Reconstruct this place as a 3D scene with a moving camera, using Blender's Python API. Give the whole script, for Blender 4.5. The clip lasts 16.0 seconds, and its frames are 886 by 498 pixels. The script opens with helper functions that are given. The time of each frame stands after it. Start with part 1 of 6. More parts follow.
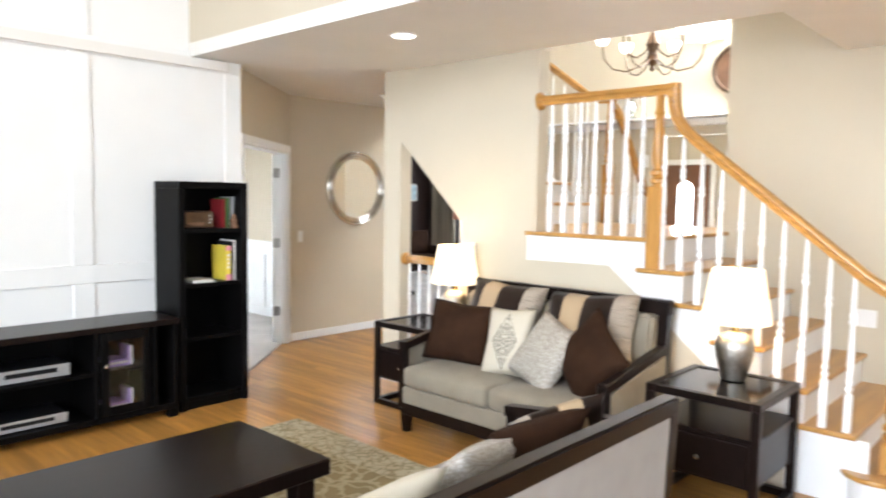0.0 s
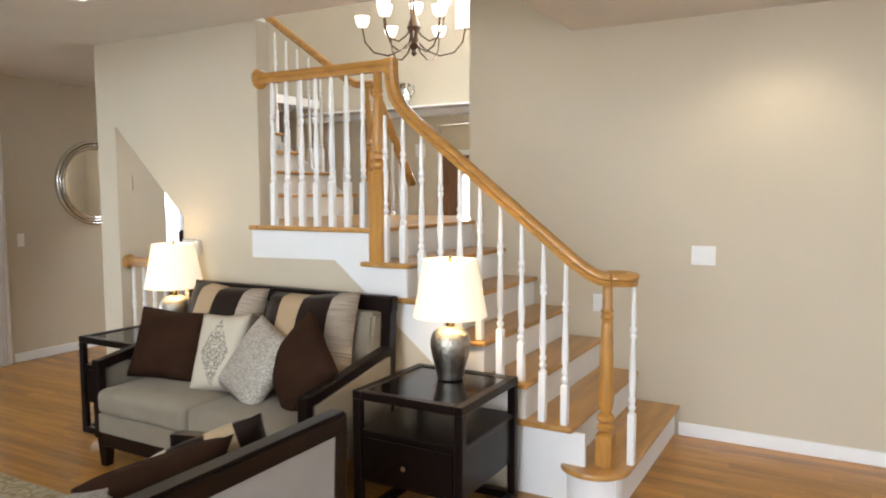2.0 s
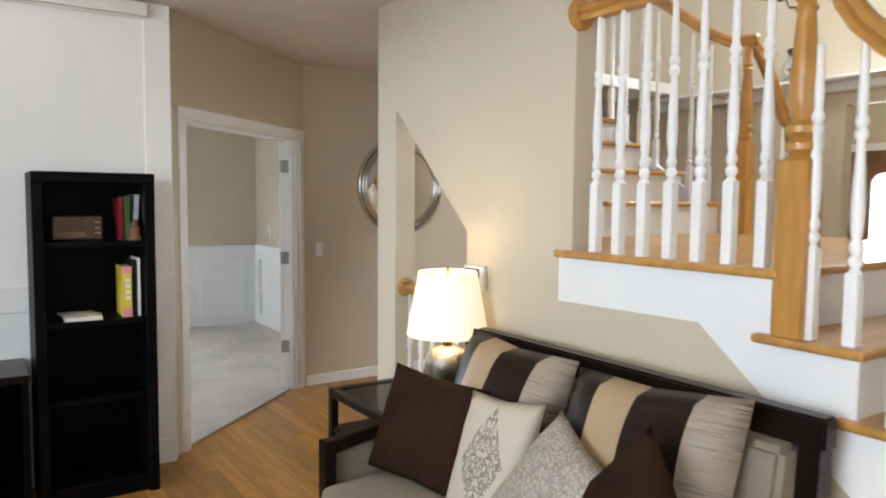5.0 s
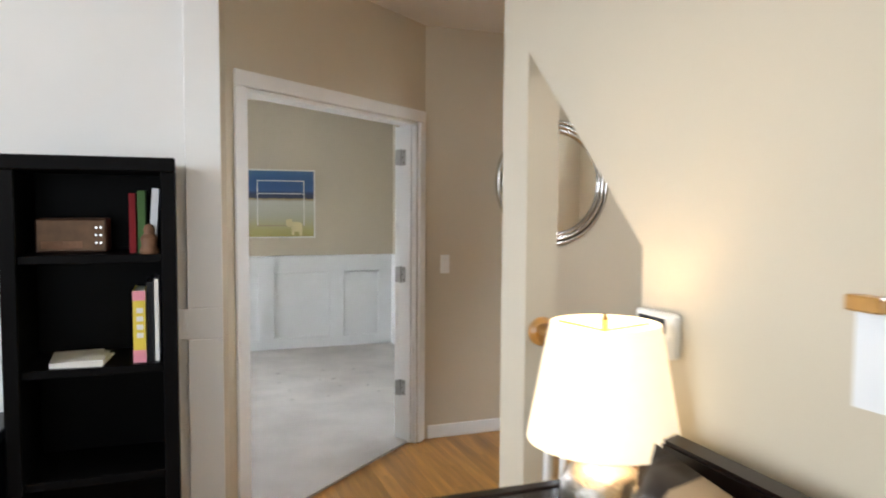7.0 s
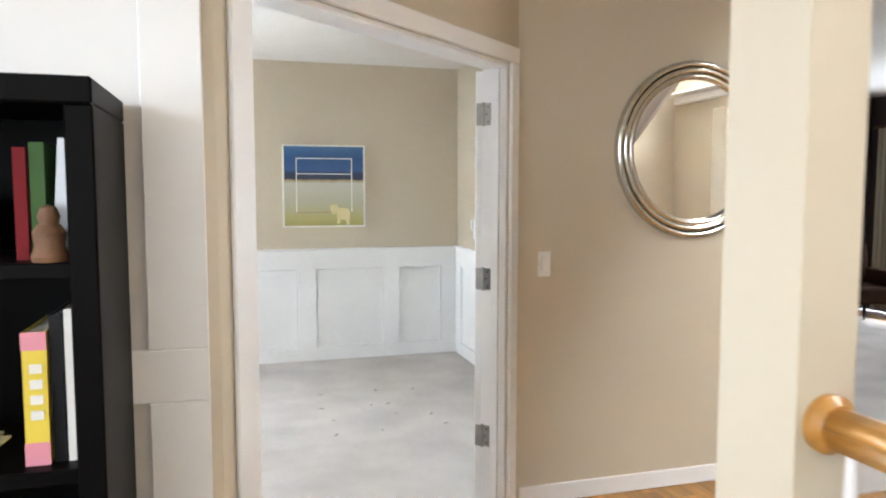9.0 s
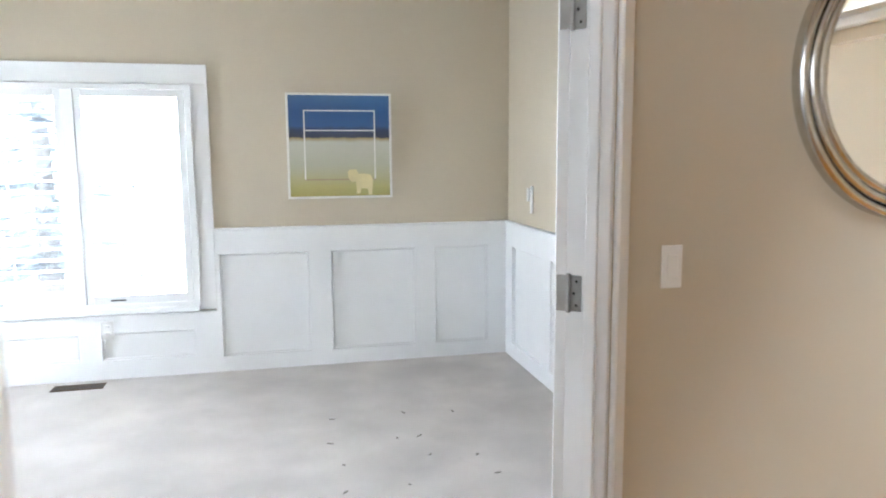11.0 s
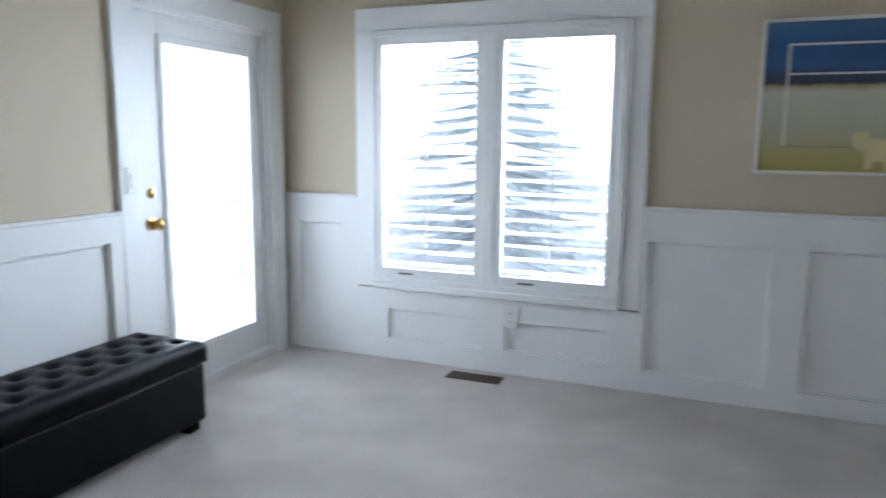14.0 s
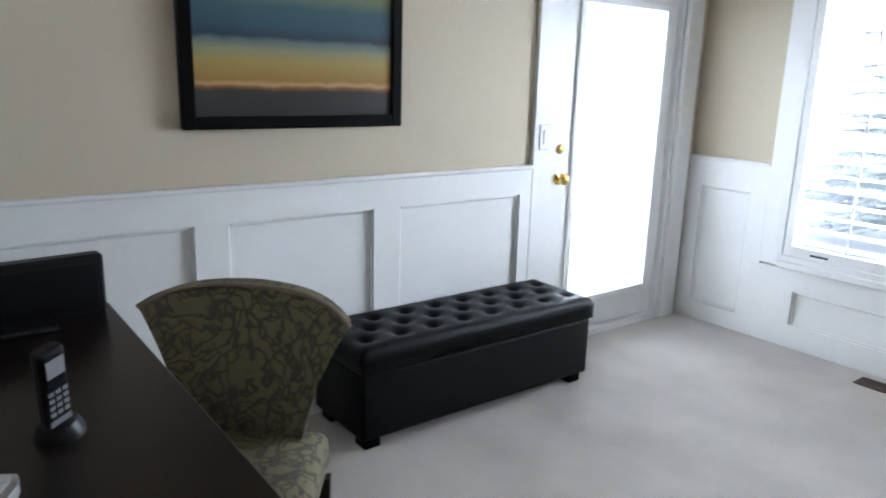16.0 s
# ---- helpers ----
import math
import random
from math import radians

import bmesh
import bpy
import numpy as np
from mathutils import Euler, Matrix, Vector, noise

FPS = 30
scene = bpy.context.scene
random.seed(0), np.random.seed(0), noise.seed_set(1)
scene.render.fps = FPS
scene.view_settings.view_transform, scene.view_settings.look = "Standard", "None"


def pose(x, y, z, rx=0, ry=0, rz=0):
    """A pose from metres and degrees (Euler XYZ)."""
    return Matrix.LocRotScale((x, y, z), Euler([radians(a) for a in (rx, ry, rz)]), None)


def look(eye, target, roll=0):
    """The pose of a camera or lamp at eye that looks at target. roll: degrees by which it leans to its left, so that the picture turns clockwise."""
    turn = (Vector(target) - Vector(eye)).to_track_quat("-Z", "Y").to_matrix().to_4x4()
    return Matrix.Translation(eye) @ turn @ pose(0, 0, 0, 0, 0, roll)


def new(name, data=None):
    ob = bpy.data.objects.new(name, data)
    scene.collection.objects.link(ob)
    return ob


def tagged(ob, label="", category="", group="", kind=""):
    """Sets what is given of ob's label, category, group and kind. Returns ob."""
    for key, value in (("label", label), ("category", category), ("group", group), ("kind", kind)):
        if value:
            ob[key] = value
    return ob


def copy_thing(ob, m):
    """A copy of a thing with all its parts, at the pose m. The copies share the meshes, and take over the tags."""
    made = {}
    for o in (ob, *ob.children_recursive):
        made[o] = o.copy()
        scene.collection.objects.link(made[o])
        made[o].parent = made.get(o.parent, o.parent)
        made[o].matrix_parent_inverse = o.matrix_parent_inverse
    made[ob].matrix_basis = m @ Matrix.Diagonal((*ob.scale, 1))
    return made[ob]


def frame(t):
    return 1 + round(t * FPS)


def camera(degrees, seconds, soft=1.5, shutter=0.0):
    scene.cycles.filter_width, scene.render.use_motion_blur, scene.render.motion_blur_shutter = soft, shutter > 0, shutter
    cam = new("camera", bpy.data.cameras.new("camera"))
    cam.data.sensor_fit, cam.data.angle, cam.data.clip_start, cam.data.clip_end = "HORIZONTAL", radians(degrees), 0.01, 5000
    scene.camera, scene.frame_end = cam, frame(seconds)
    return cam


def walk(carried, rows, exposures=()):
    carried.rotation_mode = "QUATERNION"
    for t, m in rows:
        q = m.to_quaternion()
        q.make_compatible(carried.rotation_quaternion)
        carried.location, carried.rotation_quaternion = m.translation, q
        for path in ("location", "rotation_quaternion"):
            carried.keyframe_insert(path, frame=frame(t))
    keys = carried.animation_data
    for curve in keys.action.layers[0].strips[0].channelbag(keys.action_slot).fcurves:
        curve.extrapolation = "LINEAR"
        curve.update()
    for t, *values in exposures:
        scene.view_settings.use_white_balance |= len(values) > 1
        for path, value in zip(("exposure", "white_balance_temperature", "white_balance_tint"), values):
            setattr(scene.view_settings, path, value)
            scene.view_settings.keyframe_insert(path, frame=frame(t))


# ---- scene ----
cam = camera(64.0, 16.0, soft=1.9, shutter=0.5)
PATH = [
    (0, (-0.79, 0.431, 1.59), (0.675, 1.785, 1.437), 0.9),
    (0.5, (-0.67, 0.315, 1.63), (0.925, 1.51, 1.463), 0.1),
    (1, (-0.53, 0.211, 1.603), (1.157, 1.275, 1.441), 0.0),
    (1.5, (-0.274, 0.167, 1.548), (1.46, 1.153, 1.398), -0.0),
    (2, (0.0, 0.154, 1.55), (1.737, 1.135, 1.388), -0.2),
    (2.5, (0.25, 0.295, 1.556), (1.97, 1.303, 1.38), 0.1),
    (3, (0.487, 0.463, 1.555), (2.152, 1.556, 1.373), 0.3),
    (3.5, (0.72, 0.63, 1.548), (2.287, 1.860, 1.368), 0.2),
    (4, (0.981, 0.903, 1.532), (2.428, 2.272, 1.36), 0.1),
    (4.5, (1.199, 1.131, 1.53), (2.491, 2.65, 1.369), 0.1),
    (5, (1.35, 1.325, 1.54), (2.462, 2.982, 1.399), 0.5),
    (5.6, (1.82, 1.42, 1.53), (2.80, 3.16, 1.39), 0.4),
    (6.05, (2.07, 1.66, 1.52), (2.92, 3.46, 1.39), 0.3),
    (6.4, (2.15, 1.95, 1.51), (2.93, 3.78, 1.38), 0.3),
    (7.5, (2.203, 2.842, 1.488), (2.834, 4.737, 1.364), 0.3),
    (8, (2.308, 3.13, 1.476), (2.907, 5.034, 1.342), 0.1),
    (8.5, (2.38, 3.425, 1.452), (2.955, 5.338, 1.312), 0.1),
    (9.1, (2.408, 3.80, 1.445), (2.955, 5.716, 1.28), 0.0),
    (9.9, (2.53, 4.28, 1.437), (3.03, 6.208, 1.23), -0.2),
    (11, (2.71, 4.98, 1.420), (3.149, 6.914, 1.162), -0.4),
    (11.5, (2.90, 5.325, 1.385), (3.187, 7.287, 1.123), -0.4),
    (12, (2.94, 5.615, 1.345), (3.124, 7.589, 1.087), -0.2),
    (12.5, (2.96, 5.862, 1.315), (2.978, 7.845, 1.056), 0.0),
    (13, (2.89, 5.972, 1.28), (2.70, 7.948, 1.028), 0.1),
    (13.5, (2.73, 6.055, 1.285), (2.308, 7.991, 1.015), 0.7),
    (14, (2.66, 6.137, 1.302), (1.921, 7.970, 0.991), 0.5),
    (14.5, (2.67, 6.198, 1.313), (1.598, 7.850, 0.96), 0.6),
    (15, (2.69, 6.215, 1.315), (1.347, 7.648, 0.924), 0.9),
    (15.5, (2.65, 6.175, 1.338), (1.164, 7.440, 0.91), 1.3),
    (16, (2.595, 6.145, 1.357), (1.046, 7.320, 0.888), 1.6),
]
EXPOSURES = [(0, 0.62, 5950, 10), (0.5, 0.55, 5950, 10), (1, 0.3, 6050, 10), (1.5, 0.0, 6150, 10), (2, -0.15, 6150, 10), (3, -0.27, 6150, 10), (4.5, -0.22, 6100, 10), (5, -0.1, 6050, 10), (7.5, 0.25, 6000, 10), (8.5, 0.62, 6020, 10), (11, 0.58, 5720, 10), (12.5, 0.27, 5620, 10), (13.5, -0.14, 5560, 10), (14.2, -1.15, 5470, 10), (15, -1.58, 5470, 10), (15.5, -1.33, 5560, 10), (16, -0.6, 5640, 10)]
walk(cam, [(t, look(eye, target, roll)) for t, eye, target, roll in PATH], EXPOSURES)

# ---- world and lights ----
world = bpy.data.worlds.new("World")
scene.world = world
world.use_nodes = True
wn = world.node_tree.nodes
sky = wn.new("ShaderNodeTexSky")
sky.sky_type = 'NISHITA'
sky.sun_disc = False
sky.sun_elevation, sky.sun_rotation = radians(64), radians(121)
world.node_tree.links.new(sky.outputs[0], wn["Background"].inputs[0])
wn["Background"].inputs[1].default_value = 0.12


def lamp(name, kind, energy, m, colour=(1, 1, 1), size=1.0, size_y=None, spot=None):
    d = bpy.data.lights.new(name, kind)
    d.energy, d.color = energy, colour
    if kind == 'AREA':
        d.size = size
        if size_y:
            d.shape, d.size_y = 'RECTANGLE', size_y
    elif kind == 'SPOT':
        d.spot_size, d.spot_blend, d.shadow_soft_size = radians(spot), 0.7, size
    elif kind == 'SUN':
        d.angle = radians(size)
    else:
        d.shadow_soft_size = size
    o = new(name, d)
    o.matrix_world = m
    return o


lamp("sun", 'SUN', 4.0, look((5, -3, 12), (0, 0, 0)), (1, 0.96, 0.9), 12)
DAY = (0.93, 0.97, 1.0)
# daylight in the openings of the living room, behind the walker
lamp("window_light_west", 'AREA', 230, look((-3.75, 1.0, 2.2), (2, 2.2, 1.4)), DAY, 3.6, 3.4)
lamp("window_light_south", 'AREA', 55, look((0.6, -3.15, 1.8), (1.5, 3, 1.3)), DAY, 3.4, 2.2)
# foyer and upper hall
lamp("foyer_window_light", 'AREA', 170, look((7.0, 3.4, 3.9), (4.2, 4.6, 2.0)), DAY, 1.6, 1.4)
# office
lamp("office_window_light", 'AREA', 225, look((1.45, 10.10, 1.2), (1.7, 7.4, 0.4)), DAY, 1.35, 1.35)
lamp("office_door_light", 'AREA', 82, look((-0.22, 9.13, 1.0), (2.0, 9.0, 0.65)), DAY, 1.1, 1.7)
# front door pane
lamp("front_door_light", 'AREA', 80, look((8.93, 4.77, 1.3), (7.0, 4.3, 1.2)), DAY, 0.23, 1.0)
# sitting room
lamp("sitting_window_light", 'AREA', 80, look((10.2, 9.05, 1.4), (6.5, 8.6, 0.6)), DAY, 1.6, 1.6)


# ---- materials ----
def material(name, colour, rough=0.6, metal=0.0, scale=8.0, vary=0.08, bump=0.05, bump_scale=60.0, spec=0.5, stretch=(1, 1, 1), random=0.0, emit=None, emit_strength=0.0, sheen=0.0, coat=0.0):
    m = bpy.data.materials.new(name)
    m.use_nodes = True
    n, l = m.node_tree.nodes, m.node_tree.links
    b = n["Principled BSDF"]
    b.inputs["Roughness"].default_value, b.inputs["Metallic"].default_value = rough, metal
    b.inputs["Specular IOR Level"].default_value = spec
    b.inputs["Sheen Weight"].default_value = sheen
    b.inputs["Coat Weight"].default_value = coat
    co = n.new("ShaderNodeTexCoord")
    mp = n.new("ShaderNodeMapping")
    mp.inputs["Scale"].default_value = stretch
    l.new(co.outputs["Object"], mp.inputs[0])
    big, fine = n.new("ShaderNodeTexNoise"), n.new("ShaderNodeTexNoise")
    big.inputs["Scale"].default_value, fine.inputs["Scale"].default_value = scale, bump_scale
    big.inputs["Detail"].default_value, fine.inputs["Detail"].default_value = 5, 4
    l.new(mp.outputs[0], big.inputs[0])
    l.new(mp.outputs[0], fine.inputs[0])
    ramp = n.new("ShaderNodeMapRange")
    ramp.inputs[1].default_value, ramp.inputs[2].default_value = 0.3, 0.7
    ramp.inputs[3].default_value, ramp.inputs[4].default_value = 1 - vary, 1 + vary
    l.new(big.outputs[0], ramp.inputs[0])
    mix = n.new("ShaderNodeMix")
    mix.data_type, mix.blend_type = 'RGBA', 'MULTIPLY'
    mix.inputs["Factor"].default_value = 1.0
    mix.inputs[6].default_value = (*colour, 1)
    value = ramp.outputs[0]
    if random:
        info, rr, mul = n.new("ShaderNodeObjectInfo"), n.new("ShaderNodeMapRange"), n.new("ShaderNodeMath")
        rr.inputs[3].default_value, rr.inputs[4].default_value = 1 - random, 1 + random
        l.new(info.outputs["Random"], rr.inputs[0])
        mul.operation = 'MULTIPLY'
        l.new(value, mul.inputs[0])
        l.new(rr.outputs[0], mul.inputs[1])
        value = mul.outputs[0]
    l.new(value, mix.inputs[7])
    l.new(mix.outputs[2], b.inputs["Base Color"])
    bp = n.new("ShaderNodeBump")
    bp.inputs["Strength"].default_value, bp.inputs["Distance"].default_value = bump, 0.01
    l.new(fine.outputs[0], bp.inputs["Height"])
    l.new(bp.outputs[0], b.inputs["Normal"])
    if emit:
        b.inputs["Emission Color"].default_value, b.inputs["Emission Strength"].default_value = (*emit, 1), emit_strength
    return m


BEIGE = material("beige_wall_paint", (0.55, 0.482, 0.363), 0.75, scale=1.5, vary=0.03, bump=0.06, bump_scale=160)
CEIL = material("ceiling_paint", (0.74, 0.71, 0.66), 0.85, scale=2, vary=0.03, bump=0.12, bump_scale=120)
WHITE = material("white_trim_paint", (0.80, 0.80, 0.79), 0.42, scale=3, vary=0.025, bump=0.02, bump_scale=90)
CREAM = material("white_panel_paint", (0.80, 0.79, 0.76), 0.5, scale=2, vary=0.025, bump=0.03, bump_scale=110)
OAK = material("honey_oak", (0.43, 0.21, 0.042), 0.36, scale=14, vary=0.22, bump=0.06, bump_scale=60, stretch=(2.5, 0.5, 2.5), coat=0.15)
OAKV = material("honey_oak_upright", (0.43, 0.21, 0.042), 0.36, scale=14, vary=0.18, bump=0.06, bump_scale=60, stretch=(2.5, 2.5, 0.4), coat=0.15)
TREAD = material("oak_tread", (0.45, 0.235, 0.058), 0.32, scale=6, vary=0.2, bump=0.05, bump_scale=45, stretch=(0.3, 3, 3), coat=0.25)
PLANK = material("oak_plank", (0.42, 0.205, 0.045), 0.3, spec=0.32, scale=3, vary=0.26, bump=0.04, bump_scale=60, stretch=(9, 0.7, 1), random=0.22, coat=0.08)
DARK = material("espresso_wood", (0.008, 0.0042, 0.0034), 0.3, scale=6, vary=0.3, bump=0.03, bump_scale=60, stretch=(0.4, 3, 3), spec=0.22)
BLACKWOOD = material("black_wood", (0.003, 0.0026, 0.0026), 0.42, scale=6, vary=0.3, bump=0.03, bump_scale=60, spec=0.07)
CARPET = material("pale_carpet", (0.53, 0.485, 0.44), 0.95, scale=2.6, vary=0.15, bump=0.7, bump_scale=420, spec=0.1, sheen=0.3)
GREYFAB = material("taupe_upholstery", (0.25, 0.215, 0.16), 0.9, scale=7, vary=0.08, bump=0.35, bump_scale=500, spec=0.2, sheen=0.1)
BACKFAB = material("grey_back_upholstery", (0.36, 0.35, 0.33), 0.9, scale=7, vary=0.06, bump=0.3, bump_scale=500, spec=0.2)
BROWNFAB = material("brown_cushion_cloth", (0.030, 0.014, 0.0075), 0.85, scale=6, vary=0.25, bump=0.3, bump_scale=420, spec=0.08)
PIPING = material("olive_piping", (0.16, 0.12, 0.075), 0.7, scale=9, vary=0.12, bump=0.15, bump_scale=200)
GOLDFAB = material("gold_satin", (0.36, 0.27, 0.17), 0.42, scale=9, vary=0.12, bump=0.15, bump_scale=200)
CHROME = material("polished_metal", (0.62, 0.61, 0.58), 0.18, 1.0, scale=30, vary=0.08, bump=0.02)
NICKEL = material("satin_nickel", (0.36, 0.35, 0.33), 0.42, 1.0, scale=30, vary=0.08)
PEWTER = material("hammered_pewter", (0.40, 0.37, 0.32), 0.28, 1.0, scale=30, vary=0.2, bump=0.5, bump_scale=85)
GLOSS = material("polished_espresso", (0.006, 0.0035, 0.003), 0.13, scale=6, vary=0.3, bump=0.015, bump_scale=40, stretch=(0.4, 3, 3), spec=0.3)
BRASS = material("brass", (0.62, 0.43, 0.15), 0.22, 1.0, scale=20, vary=0.1)
SHADE = material("lit_lamp_shade", (0.80, 0.72, 0.58), 0.9, scale=40, vary=0.03, bump=0.1, bump_scale=400, emit=(1.0, 0.80, 0.52), emit_strength=0.75)
GLOW = material("lit_recessed_lamp", (0.9, 0.9, 0.85), 0.5, emit=(1.0, 0.93, 0.82), emit_strength=8)
BULB = material("lit_glass_cup", (0.9, 0.88, 0.82), 0.4, emit=(1.0, 0.95, 0.88), emit_strength=2.5)
BRONZE = material("dark_bronze", (0.10, 0.06, 0.035), 0.4, 0.8, scale=20, vary=0.2)
BROWNWALL = material("dark_brown_wall_paint", (0.035, 0.022, 0.020), 0.7, scale=2, vary=0.08)
BLACKPL = material("black_plastic", (0.007, 0.007, 0.008), 0.4, scale=20, vary=0.1, spec=0.25)
SILVERPL = material("silver_plastic", (0.45, 0.46, 0.47), 0.35, 0.5, scale=20, vary=0.05)
LEATHER = material("black_leather", (0.003, 0.0028, 0.0034), 0.36, scale=9, vary=0.3, bump=0.25, bump_scale=240, spec=0.1)
PLATE = material("white_plastic_plate", (0.78, 0.77, 0.74), 0.35, scale=10, vary=0.02)


def mirror_material():
    m = bpy.data.materials.new("mirror_glass")
    m.use_nodes = True
    b = m.node_tree.nodes["Principled BSDF"]
    b.inputs["Base Color"].default_value = (0.88, 0.89, 0.88, 1)
    b.inputs["Metallic"].default_value, b.inputs["Roughness"].default_value = 1.0, 0.015
    return m


def glass_material():
    m = bpy.data.materials.new("window_glass")
    m.use_nodes = True
    n, l = m.node_tree.nodes, m.node_tree.links
    tr, gl, mx = n.new("ShaderNodeBsdfTransparent"), n.new("ShaderNodeBsdfGlossy"), n.new("ShaderNodeMixShader")
    gl.inputs["Roughness"].default_value = 0.02
    mx.inputs[0].default_value = 0.05
    l.new(tr.outputs[0], mx.inputs[1])
    l.new(gl.outputs[0], mx.inputs[2])
    l.new(mx.outputs[0], n["Material Output"].inputs[0])
    return m


MIRROR, GLASS = mirror_material(), glass_material()
BACKDROP = material("bright_sky_backdrop", (0.9, 0.93, 0.96), 1.0, emit=(0.93, 0.97, 1.0), emit_strength=3.5)


# ---- building helpers ----
def box(bm, x0, x1, y0, y1, z0, z1, m=None, bevel=0.0, segs=1):
    vs = [bm.verts.new((x, y, z)) for z in (z0, z1) for y in (y0, y1) for x in (x0, x1)]
    if m is not None:
        for v in vs:
            v.co = m @ v.co
    fs = [bm.faces.new([vs[i] for i in q]) for q in ((0, 2, 3, 1), (4, 5, 7, 6), (0, 1, 5, 4), (2, 6, 7, 3), (0, 4, 6, 2), (1, 3, 7, 5))]
    if bevel:
        es = list({e for f in fs for e in f.edges})
        bmesh.ops.bevel(bm, geom=es, offset=bevel, segments=segs, profile=0.5, affect='EDGES')
    return fs


def prism(bm, outline, axis, a, b):
    """An outline (2D) pushed along an axis from a to b."""
    def at(p, d):
        return {"x": (d, p[0], p[1]), "y": (p[0], d, p[1]), "z": (p[0], p[1], d)}[axis]
    lo, hi = [bm.verts.new(at(p, a)) for p in outline], [bm.verts.new(at(p, b)) for p in outline]
    n = len(outline)
    bm.faces.new(lo)
    bm.faces.new(hi[::-1])
    for i in range(n):
        bm.faces.new((lo[i], lo[(i + 1) % n], hi[(i + 1) % n], hi[i]))
    bmesh.ops.recalc_face_normals(bm, faces=bm.faces)


def lathe(bm, profile, segs=16, m=None, cap=True):
    rings = []
    for r, z in profile:
        ring = []
        for i in range(segs):
            a = 2 * math.pi * i / segs
            v = Vector((r * math.cos(a), r * math.sin(a), z))
            ring.append(bm.verts.new(m @ v if m is not None else v))
        rings.append(ring)
    for p, q in zip(rings, rings[1:]):
        for i in range(segs):
            bm.faces.new((p[i], p[(i + 1) % segs], q[(i + 1) % segs], q[i]))
    if cap:
        bm.faces.new(rings[0][::-1])
        bm.faces.new(rings[-1])


def sweep(bm, pts, section, up=(0, 0, 1)):
    """A 2D section (side, up) carried along a line of points."""
    up = Vector(up)
    pts = [Vector(p) for p in pts]
    rings = []
    for i, p in enumerate(pts):
        d = (pts[min(i + 1, len(pts) - 1)] - pts[max(i - 1, 0)]).normalized()
        side = d.cross(up)
        side = side.normalized() if side.length > 1e-4 else Vector((1, 0, 0))
        u = side.cross(d).normalized()
        rings.append([bm.verts.new(p + side * a + u * b) for a, b in section])
    n = len(section)
    for p, q in zip(rings, rings[1:]):
        for i in range(n):
            bm.faces.new((p[i], p[(i + 1) % n], q[(i + 1) % n], q[i]))
    bm.faces.new(rings[0][::-1])
    bm.faces.new(rings[-1])
    bmesh.ops.recalc_face_normals(bm, faces=bm.faces)


def circle(r, n=10, sy=1.0):
    return [(r * math.cos(2 * math.pi * i / n), sy * r * math.sin(2 * math.pi * i / n)) for i in range(n)]


def mesh_of(name, bm, mat, smooth=False):
    me = bpy.data.meshes.new(name)
    bm.to_mesh(me)
    bm.free()
    for mt in (mat if isinstance(mat, (list, tuple)) else [mat]):
        me.materials.append(mt)
    if smooth:
        for p in me.polygons:
            p.use_smooth = True
        if smooth != "all":
            me.set_sharp_from_angle(angle=radians(38))
    return me


def part(name, bm, mat, parent, label="", smooth=False):
    ob = new(name, mesh_of(name, bm, mat, smooth))
    ob.parent = parent
    return tagged(ob, label=label) if label else ob


def thing(name, m, label, category, group="", kind=""):
    ob = new(name)
    ob.empty_display_size = 0.1
    ob.matrix_world = m
    return tagged(ob, label, category, group, kind)


def solid(name, bm, mat, label, category, kind="structure", smooth=False):
    return tagged(new(name, mesh_of(name, bm, mat, smooth)), label, category, kind=kind)


def boxes(name, mat, rows, label, category, bevel=0.0):
    bm = bmesh.new()
    for r in rows:
        box(bm, *r, bevel=bevel)
    return solid(name, bm, mat, label, category)


def box_part(name, mat, parent, *r, bevel=0.004, label="", m=None, segs=1):
    bm = bmesh.new()
    box(bm, *r, bevel=bevel, m=m, segs=segs)
    return part(name, bm, mat, parent, label)


# ---- plan ----
XL = 3.30            # face of the wall behind the loveseat
YM = 6.70            # mirror wall
XS = 4.58            # wall beside the stairs
CEILZ, HIGH = 2.60, 4.9
XH = 1.90            # edge of the low ceiling
YP = 5.56            # panelled wall
OX0, OX1, OY0, OY1, OCEIL = 0.16, 4.28, 5.60, 9.79, 2.52
RISE, RUN = 0.192, 0.2365
LAND = 7 * RISE
DA, DB = Vector((2.30, 5.585)), Vector((3.60, 6.70))   # the slanting wall with the double door
DDIR = (DB - DA).normalized()
DNOR = Vector((-DDIR.y, DDIR.x))                        # into the office


def slant(s, d, z):
    p = DA + DDIR * s + DNOR * d
    return (p.x, p.y, z)


SLEN = (DB - DA).length
DM = Matrix.Translation((DA.x, DA.y, 0)) @ Matrix.Rotation(math.atan2(DDIR.y, DDIR.x), 4, 'Z')   # local x along the wall, y into the office

# ---- structure: living room, hall, foyer ----
bm = bmesh.new()
box(bm, -4.05, 10.05, -3.45, 5.6, -0.16, -0.02)
box(bm, 0.0, 10.05, 5.6, 9.94, -0.16, -0.02)
box(bm, 5.2, 10.05, 9.94, 10.86, -0.16, -0.02)
solid("floor_base", bm, TREAD, "oak subfloor under the whole house", "floor")

